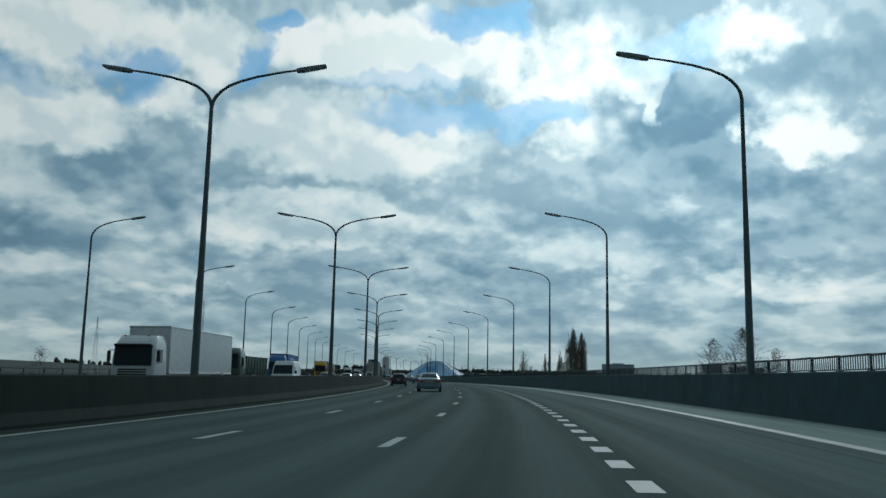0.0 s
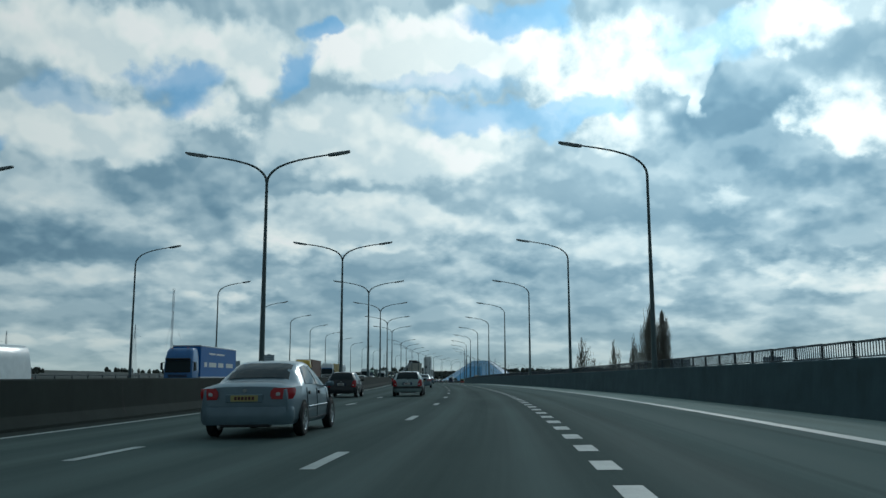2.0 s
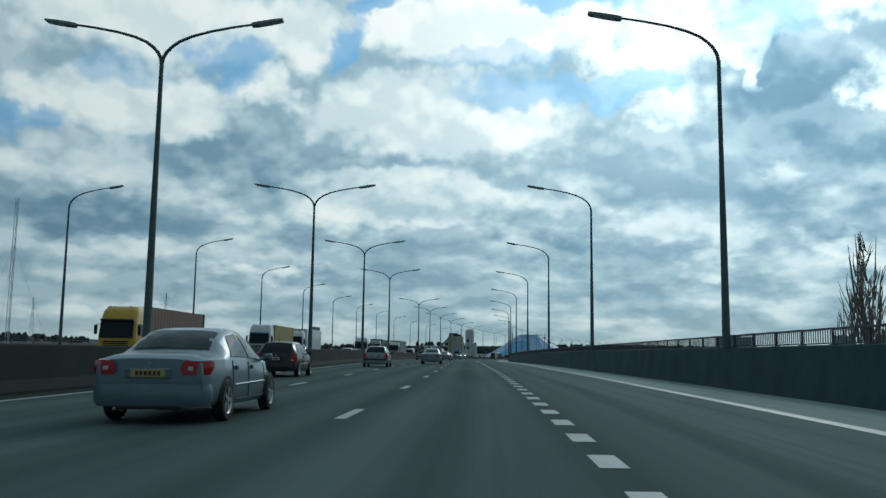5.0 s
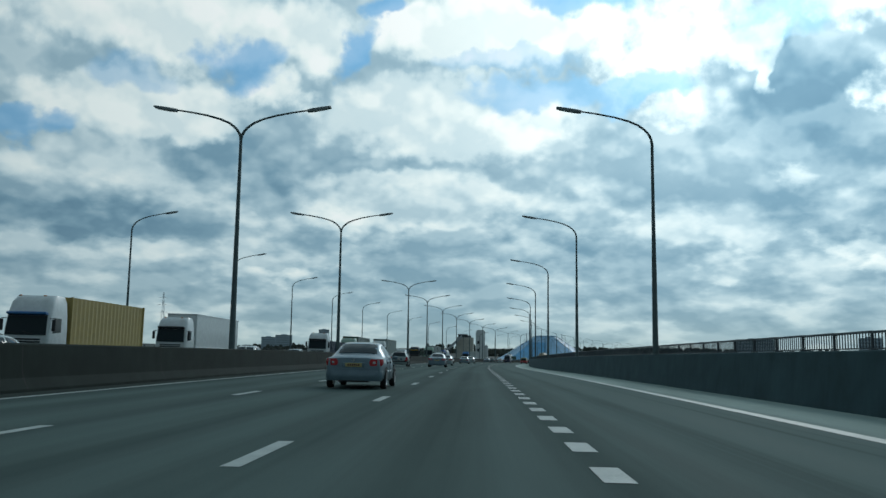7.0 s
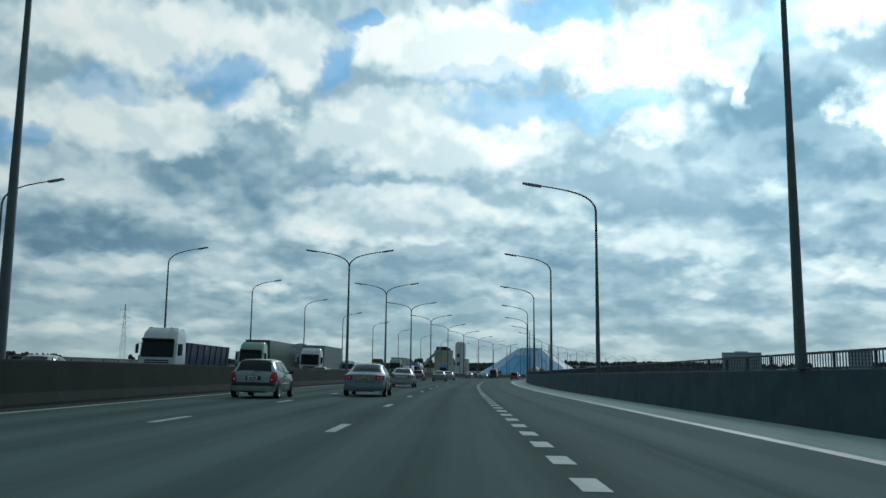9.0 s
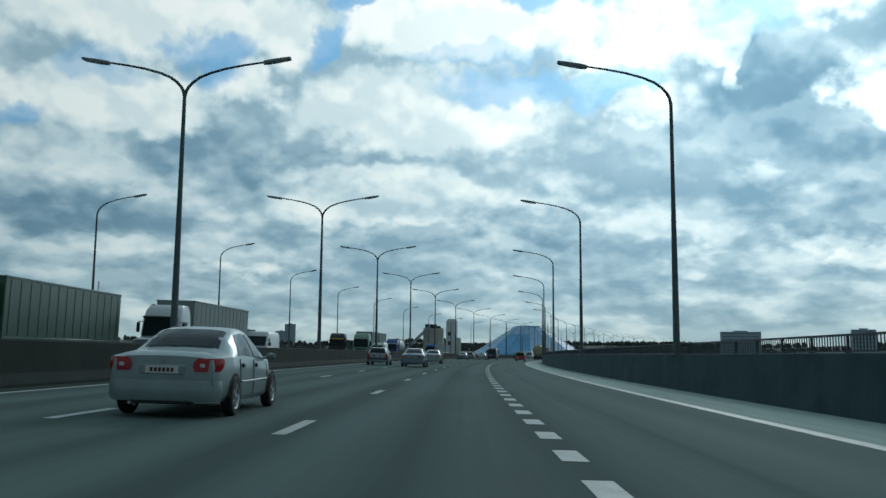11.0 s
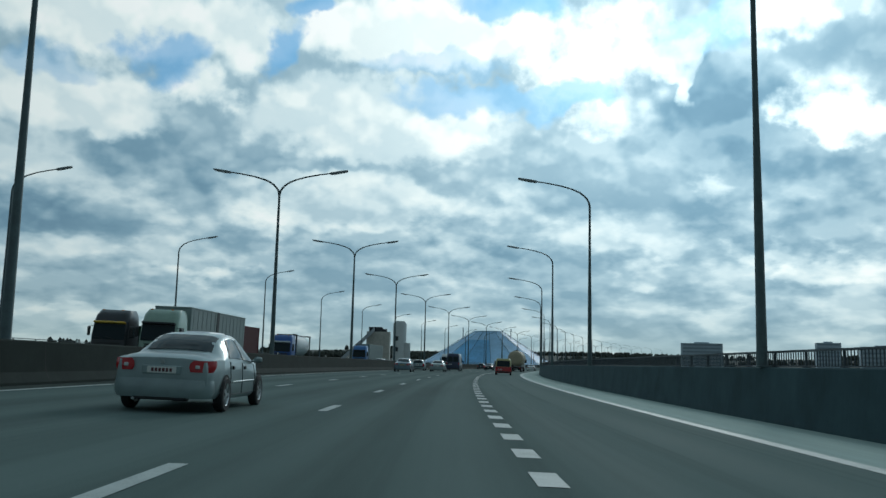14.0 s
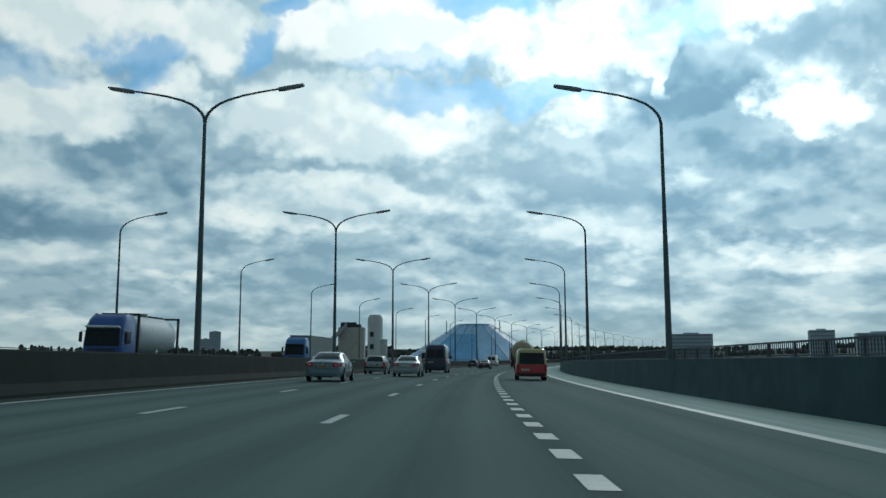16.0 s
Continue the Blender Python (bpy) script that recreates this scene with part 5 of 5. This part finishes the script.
def truck(name, label, cab_mat, load, load_mat, L_load=12.5, H_cab=3.5, group="oncoming trucks", trim=None, load_h=2.75):
    """A lorry built along y, cab nose at +y at y = 0, running back to negative y."""
    c = thing(name, label, "truck", group)
    hw = 1.23
    g = Geo()
    g.loft([ring(-2.25, -0.04, hw * 0.97, 0.62, 0.15), ring(-2.25, 0.0, hw, 1.0, 0.18), ring(-2.25, -0.02, hw, 1.9, 0.2), ring(-2.25, -0.18, hw * 0.985, 2.75, 0.25),
            ring(-2.25, -0.42, hw * 0.95, H_cab - 0.35, 0.3), ring(-2.2, -0.75, hw * 0.86, H_cab, 0.35)])
    cab_ob = part("cab", g, cab_mat, c, smooth=50)
    quad("windscreen", [(hw * 0.90, 0.015, 1.62), (-hw * 0.90, 0.015, 1.62), (-hw * 0.87, -0.125, 2.66), (hw * 0.87, -0.125, 2.66)], M_GLASS, cab_ob, (0, 1, 0.15), "dark windscreen", 0.03)
    for sx in (-0.45, 0.35):
        part("wiper", Geo().tube([(sx, 0.06, 1.66), (sx + 0.45, 0.05, 1.76), (sx + 0.62, 0.045, 1.80)], 0.014, 5), M_BLACK, cab_ob)
    g = Geo()
    g.box((0, -0.06, 2.76), (hw * 1.75, 0.34, 0.14), pose(0, 0, 0, 12, 0, 0), cut=0.03)
    part("sun_visor", g, M_BLACK if trim is None else trim, cab_ob)
    for i in range(4):
        g = Geo()
        g.box((0, 0.012, 0.98 + i * 0.14), (hw * 1.35, 0.04, 0.085), cut=0.012)
        part("grille_slat", g, M_BLACK, cab_ob)
    g = Geo()
    g.box((0, -0.02, 0.52), (hw * 1.96, 0.22, 0.34), cut=0.06)
    part("bumper", g, trim or cab_mat, cab_ob)
    for sx in (-1, 1):
        quad("headlight", [(sx * hw * 0.62, 0.09, 0.48), (sx * hw * 0.94, 0.07, 0.48), (sx * hw * 0.94, 0.07, 0.66), (sx * hw * 0.62, 0.09, 0.66)], M_CLEAR, cab_ob, (0, 1, 0), "", 0.02)
        quad("side_window", [(sx * hw * 1.006, -1.35, 1.8), (sx * hw * 1.006, -0.45, 1.72), (sx * hw * 0.997, -0.62, 2.55), (sx * hw * 0.997, -1.35, 2.55)], M_GLASS, cab_ob, (sx, 0, 0), "", 0.02)
        g = Geo()
        g.box((sx * (hw + 0.20), -0.15, 2.15), (0.2, 0.12, 0.62), cut=0.03)
        g.tube([(sx * hw * 0.95, -0.2, 2.5), (sx * (hw + 0.2), -0.15, 2.5)], 0.02, 6)
        part("mirror", g, M_BLACK, cab_ob)
        g = Geo()
        g.box((sx * hw * 0.55, -0.5, H_cab - 0.02), (0.16, 0.1, 0.07), cut=0.02)
        part("roof_lamp", g, M_AMBER, cab_ob)
    g = Geo()
    g.box((0, -0.3 - (L_load + 1.6) / 2, 0.85), (0.9, L_load + 1.6, 0.26))
    g.box((0.8, -4.0, 0.75), (0.55, 1.1, 0.55), cut=0.06)
    g.box((-0.8, -4.0, 0.75), (0.55, 1.1, 0.55), cut=0.06)
    part("chassis", g, M_CHASSIS, c)
    y1 = -5.3 if load == "container" and L_load < 7 else -2.55
    y0 = y1 - L_load
    axles = [-1.35, -3.4] + ([y0 + 1.6, y0 + 2.9, y0 + 4.2] if L_load > 9 else [y0 + 1.2, y0 + 2.5])
    for yy in axles:
        for sx in (-1, 1):
            wheel(c, sx * (hw - 0.16), yy, 0.50, 0.30)
    zf = 1.18
    zt = zf + load_h
    g = Geo()
    if load in ("box", "curtain"):
        g.box((0, (y0 + y1) / 2, (zf + zt) / 2), (2.52, L_load, load_h), cut=0.04)
        body = part("load_box", g, load_mat, c, smooth=None)
        g = Geo()
        for z in (zf + 0.02, zt - 0.03):
            g.box((0, (y0 + y1) / 2, z), (2.56, L_load + 0.04, 0.12), cut=0.02)
        part("frame_rail", g, M_RIM if load == "box" else load_mat, body)
        if load == "curtain":
            me = Geo().box((0, 0, 0), (0.022, 0.035, load_h * 0.9)).mesh("strap", load_mat)
            for sx in (-1, 1):
                for i in range(14):
                    part("strap", me, load_mat, body, at=pose(sx * 1.268, y0 + (i + 0.5) * L_load / 14, (zf + zt) / 2))
    elif load == "container":
        n = 40
        rr = []
        for i in range(n + 1):
            y = y0 + L_load * i / n
            k = 0.035 if i % 2 else 0.0
            rr.append([(1.22 - k, y, zf), (1.22 - k, y, zt), (-1.22 + k, y, zt), (-1.22 + k, y, zf)])
        g.loft(rr)
        body = part("container", g, load_mat, c, smooth=None)
        for sx in (-1, 1):
            for yy in (y0, y1):
                g = Geo()
                g.box((sx * 1.20, yy, (zf + zt) / 2), (0.12, 0.14, load_h + 0.04))
                part("corner_post", g, load_mat, body, smooth=None)
    elif load == "tipper":
        g.loft([[(1.15, y, zf), (1.25, y, zf + 1.5), (-1.25, y, zf + 1.5), (-1.15, y, zf)] for y in (y0, y1)])
        body = part("tipper_body", g, load_mat, c, smooth=None)
        me = Geo().box((0, 0, 0), (0.06, 0.12, 1.5)).mesh("rib", load_mat)
        for sx in (-1, 1):
            for i in range(7):
                part("rib", me, load_mat, body, at=pose(sx * 1.22, y0 + (i + 0.5) * L_load / 7, zf + 0.75, 0, sx * 3.8, 0))
    elif load == "tank":
        r = load_h / 2
        yy = [y0 + 0.1, y0 + 0.16, y0 + 0.34, y0 + 0.6, y1 - 0.6, y1 - 0.34, y1 - 0.16, y1 - 0.1]
        g.tube([(0, q, zf + r) for q in yy], [r * 0.45, r * 0.78, r * 0.95, r, r, r * 0.95, r * 0.78, r * 0.45], 26)
        body = part("tank_shell", g, load_mat, c, smooth=60)
        for q in (y0, y1, ) if load_h < 2.6 else (y0 + 0.8, (y0 + y1) / 2, y1 - 0.8):
            g = Geo()
            if load_h < 2.6:
                for sx in (-1, 1):
                    g.box((sx * 1.18, q, zf + r), (0.14, 0.16, load_h))
                for z in (zf, zf + load_h):
                    g.box((0, q, z), (2.5, 0.16, 0.14))
                part("end_frame", g, M_PLANT_DARK, body, smooth=None)
            else:
                g.tube([(0, q - 0.05, zf + r), (0, q + 0.05, zf + r)], r * 1.015, 26)
                part("tank_band", g, load_mat, body)
        g = Geo()
        g.box((0, (y0 + y1) / 2, zf + load_h + 0.06), (0.6, L_load * 0.8, 0.05))
        part("walkway", g, M_CHASSIS, body)
        g = Geo()
        g.tube([(0, (y0 + y1) / 2, zf + load_h - 0.1), (0, (y0 + y1) / 2, zf + load_h + 0.22)], 0.3, 14)
        part("manhole", g, M_RIM, body)
    # tail
    g = Geo()
    g.box((0, y0 - 0.02, 0.72), (2.45, 0.12, 0.22), cut=0.03)
    bar_ob = part("rear_bar", g, M_CHASSIS, c)
    for sx in (-1, 1):
        g = Geo()
        g.box((sx * 0.98, y0 - 0.09, 0.74), (0.42, 0.05, 0.14), cut=0.02)
        part("tail_light", g, M_TAIL, bar_ob)
        g = Geo()
        g.box((sx * 0.8, y0 + 0.6, 0.52), (0.6, 0.02, 0.5))
        part("mud_flap", g, M_BLACK, c)
    return c


def put(ob, s, d, turn=0.0, skew=0.0):
    ob.matrix_basis = stand(s, d, 0.004, turn + skew, tilt=True)


# same way
SALOON = "blue-silver saloon with yellow plate, "
for at_s, at_d, paint_mat, words, bar_plate in (
        (68.4, -4.6, P_SILVER_BLUE, SALOON + "in the middle lane", M_PLATE_Y), (143.1, -4.8, P_SILVER_BLUE, SALOON + "near the lane dashes", M_PLATE_Y),
        (209.2, -3.7, P_SILVER_BLUE, SALOON + "beside the dashes", M_PLATE_Y), (271.2, -4.1, P_SILVER_BLUE, SALOON + "on dry asphalt", M_PLATE_Y),
        (350.2, -4.4, P_SILVER_BLUE, SALOON + "behind other traffic", M_PLATE_Y), (450.5, -7.0, P_SILVER_BLUE, SALOON + "in the inner lane", M_PLATE_Y),
        (298.0, -4.5, P_SILVER, "silver saloon with dull paint in the middle lane", M_PLATE), (374.9, -4.7, P_SILVER, "silver saloon with dull paint, ahead of another saloon", M_PLATE),
        (467.5, -4.8, P_SILVER, "silver saloon with dull paint, behind a navy van", M_PLATE)):
    put(road_car("saloon", words, paint_mat, True, bar_plate, band=False), at_s, at_d)
for at_s, at_d, paint_mat, words in (
        (102.2, -4.52, P_SILVER, "silver three-door hatchback with black bumper band, on the asphalt"), (189.3, -6.7, P_SILVER, "silver three-door hatchback in the inner lane near the median"),
        (265.0, -7.4, P_SILVER, "silver three-door hatchback close to the median edge line"), (354.0, -7.6, P_SILVER, "silver three-door hatchback beside the median edge line"),
        (476.0, -8.2, P_SILVER, "silver hatchback far ahead in the inner lane"), (100.9, -8.1, P_BLACK, "black hatchback with dark windows in the inner lane"),
        (165.0, -8.1, P_BLACK, "black hatchback behind the silver saloon")):
    put(road_car("hatchback", words, paint_mat, band=paint_mat is P_SILVER), at_s, at_d)
ob = van("panel_van", "tall dark navy panel van with rear windows", P_NAVY, 5.6, 2.0, 2.62)
put(ob, 491.5, -4.8)
ob = van("people_carrier", "red people carrier with pale yellow flank and dark rear window", P_RED, 4.8, 1.88, 1.95, None, P_PALE, wide=True)
put(ob, 464.0, 3.4)
ob = truck("tanker_truck", "beige round tanker lorry seen from behind", P_WHITE, "tank", P_BEIGE, 10.5, 3.2, "trucks ahead", None, 3.05)
put(ob, 549.0, 2.6)
ob = road_car("hatchback", "dark grey hatchback far ahead in the middle lane", P_DARK, band=False)
put(ob, 566.0, -7.6)
ob = road_car("saloon", "dark low saloon in the lane ahead", P_BLACK, True, band=False)
put(ob, 546.0, -3.6)
ob = truck("box_truck", "red box lorry with pale rear panel seen from behind", P_RED, "box", P_RUST, 8.0, 3.3, "trucks ahead", None, 2.6)
put(ob, 590.0, -0.7)
ob = van("delivery_van", "white delivery van far ahead in the inner lane", P_WHITE, 5.2, 1.95, 2.4)
put(ob, 600.0, -7.7)
ob = road_car("saloon", "white car far ahead in the outer lane", P_WHITE, True, band=False)
put(ob, 575.0, 3.5)

# opposite way; s is the nose of each lorry
ONCOMING = [
    ("box_truck", "white box lorry on the opposite carriageway", P_WHITE, "box", P_WHITE, 13.6, 3.35, None, 2.80, 49.3, -20.9),
    ("tipper_truck", "dark green tipper lorry on the opposite carriageway", P_DARK_GREEN, "tipper", P_DARK_GREEN, 8.6, 3.3, None, 2.4, 71.8, -21.4),
    ("articulated_truck", "blue lorry with plain blue trailer and white bars", P_BLUE, "box", P_BLUE_CURTAIN, 13.2, 3.75, None, 2.85, 126.0, -25.6),
    ("articulated_truck", "yellow lorry with brown container trailer", P_YELLOW, "container", P_BROWN, 12.2, 3.7, None, 2.6, 184.6, -23.3),
    ("articulated_truck", "white lorry with ochre yellow container trailer", P_WHITE, "container", P_OCHRE, 10.4, 3.75, P_BLUE, 2.6, 226.0, -23.8),
    ("articulated_truck", "white lorry with pale box trailer", P_WHITE, "box", P_WHITE, 12.5, 3.6, None, 2.8, 250.0, -24.6),
    ("tipper_truck", "white lorry with dark blue tipper body", P_WHITE, "tipper", P_NAVY, 10.5, 3.6, None, 1.9, 289.5, -20.3),
    ("articulated_truck", "pale green lorry with dark green curtain trailer", P_GREEN, "curtain", P_DARK_GREEN, 12.5, 3.6, None, 2.7, 317.0, -21.2),
    ("articulated_truck", "white lorry with grey curtain trailer", P_WHITE, "curtain", P_CURTAIN, 13.2, 3.6, None, 2.8, 336.0, -19.2),
    ("tipper_truck", "black lorry with yellow trim and open body", P_BLACK, "tipper", P_DARK_GREEN, 7.5, 3.65, P_YELLOW, 2.5, 415.5, -23.6),
    ("articulated_truck", "white and green lorry with long grey curtain trailer", P_GREEN, "curtain", P_CURTAIN, 13.6, 3.7, None, 2.82, 413.0, -19.3),
    ("articulated_truck", "white lorry with rust red container", P_WHITE, "container", P_RUST, 6.1, 3.7, None, 2.6, 434.3, -22.7),
    ("tank_truck", "deep blue lorry with dull steel tank container", P_DEEP_BLUE, "tank", P_STEEL, 7.0, 3.6, P_WHITE, 2.5, 459.5, -22.9),
    ("articulated_truck", "blue lorry with dark curtain trailer far off", P_BLUE, "curtain", P_CURTAIN, 12.5, 3.6, None, 2.7, 505.0, -22.6),
    ("articulated_truck", "white lorry with dark tipper trailer far off", P_WHITE, "tipper", P_DARK_GREEN, 9.5, 3.6, None, 2.7, 591.5, -21.0),
]
for nm, lab, cm, load, lm, ll, hc, tr, lh, s, d in ONCOMING:
    lorry = truck(nm, lab, cm, load, lm, ll, hc, "oncoming trucks", tr, lh)
    put(lorry, s, d, 180)
    if "rust red" in lab:
        # unreadable pale lettering on the container, as bars
        body = [q for q in lorry.children if q.name.startswith("container")][0]
        for x, ln in ((0.62, 0.16), (0.30, 0.34), (-0.12, 0.34), (-0.52, 0.28)):
            part("pale_bar", Geo().box((x, -5.295, 3.36), (ln, 0.012, 0.13)), M_SHED, body, smooth=None)
        for z in (3.30, 3.02, 2.74, 2.46, 2.18, 1.90):
            part("pale_bar", Geo().box((-1.224, -5.72, z), (0.012, 0.16, 0.19)), M_SHED, body, smooth=None)
    if "long grey" in lab:
        body = [q for q in lorry.children if q.name.startswith("load_box")][0]
        # a solid black band stands in for the shade of the drawbar gap
        part("drawbar_gap", Geo().box((0, -8.6, 2.58), (2.575, 0.55, 2.80)), M_BLACK, body, "black band put in for the shaded gap between the two boxes", smooth=None)
    if "white bars" in lab:
        body = [q for q in lorry.children if q.name.startswith("load_box")][0]
        for y, z, ln, h in ((-6.4, 3.35, 2.2, 0.16), (-9.4, 3.35, 3.0, 0.16), (-4.2, 2.35, 0.9, 0.42), (-6.6, 2.35, 2.6, 0.42), (-9.6, 2.35, 1.9, 0.42), (-13.0, 2.35, 2.7, 0.42)):
            part("white_bar", Geo().box((-1.268, y, z), (0.008, ln, h)), M_PLATE, body, smooth=None)
for s, d, lab in ((79.0, -17.6, "white van on the opposite carriageway"), (352.0, -17.0, "white high-roof van on the opposite carriageway"), (413.0, -16.4, "white van with dark windscreen behind the median")):
    put(van("delivery_van", lab, P_WHITE, 5.0, 1.95, 2.35, group="oncoming vans"), s, d, 180)
for s, d, m, lab in ((127.8, -15.8, P_SILVER, "silver oncoming saloon behind the median"), (138.2, -19.6, P_SILVER_BLUE, "blue-silver oncoming saloon behind the median"), (208.2, -15.8, P_SILVER, "pale silver oncoming saloon behind the median"),
                     (240.6, -15.8, P_WHITE, "white oncoming car behind the median"), (271.2, -19.0, P_SILVER, "silver oncoming car behind the median"), (325.5, -15.8, P_DARK, "dark oncoming car behind the median"),
                     (490.0, -16.0, P_WHITE, "white oncoming car far behind the median")):
    put(road_car("oncoming_car", lab, m, True, group="oncoming cars", band=False), s, d, 180)

for s, d, lab in ((151.4, 22.0, "white van on the slip road beyond the parapet"), (158.4, 24.6, "pale van on the slip road beyond the parapet")):
    slip = van("delivery_van", lab, P_WHITE, 5.0, 1.95, 2.3, group="slip road vans")
    slip.matrix_basis = stand(s, d, -0.525, 180)
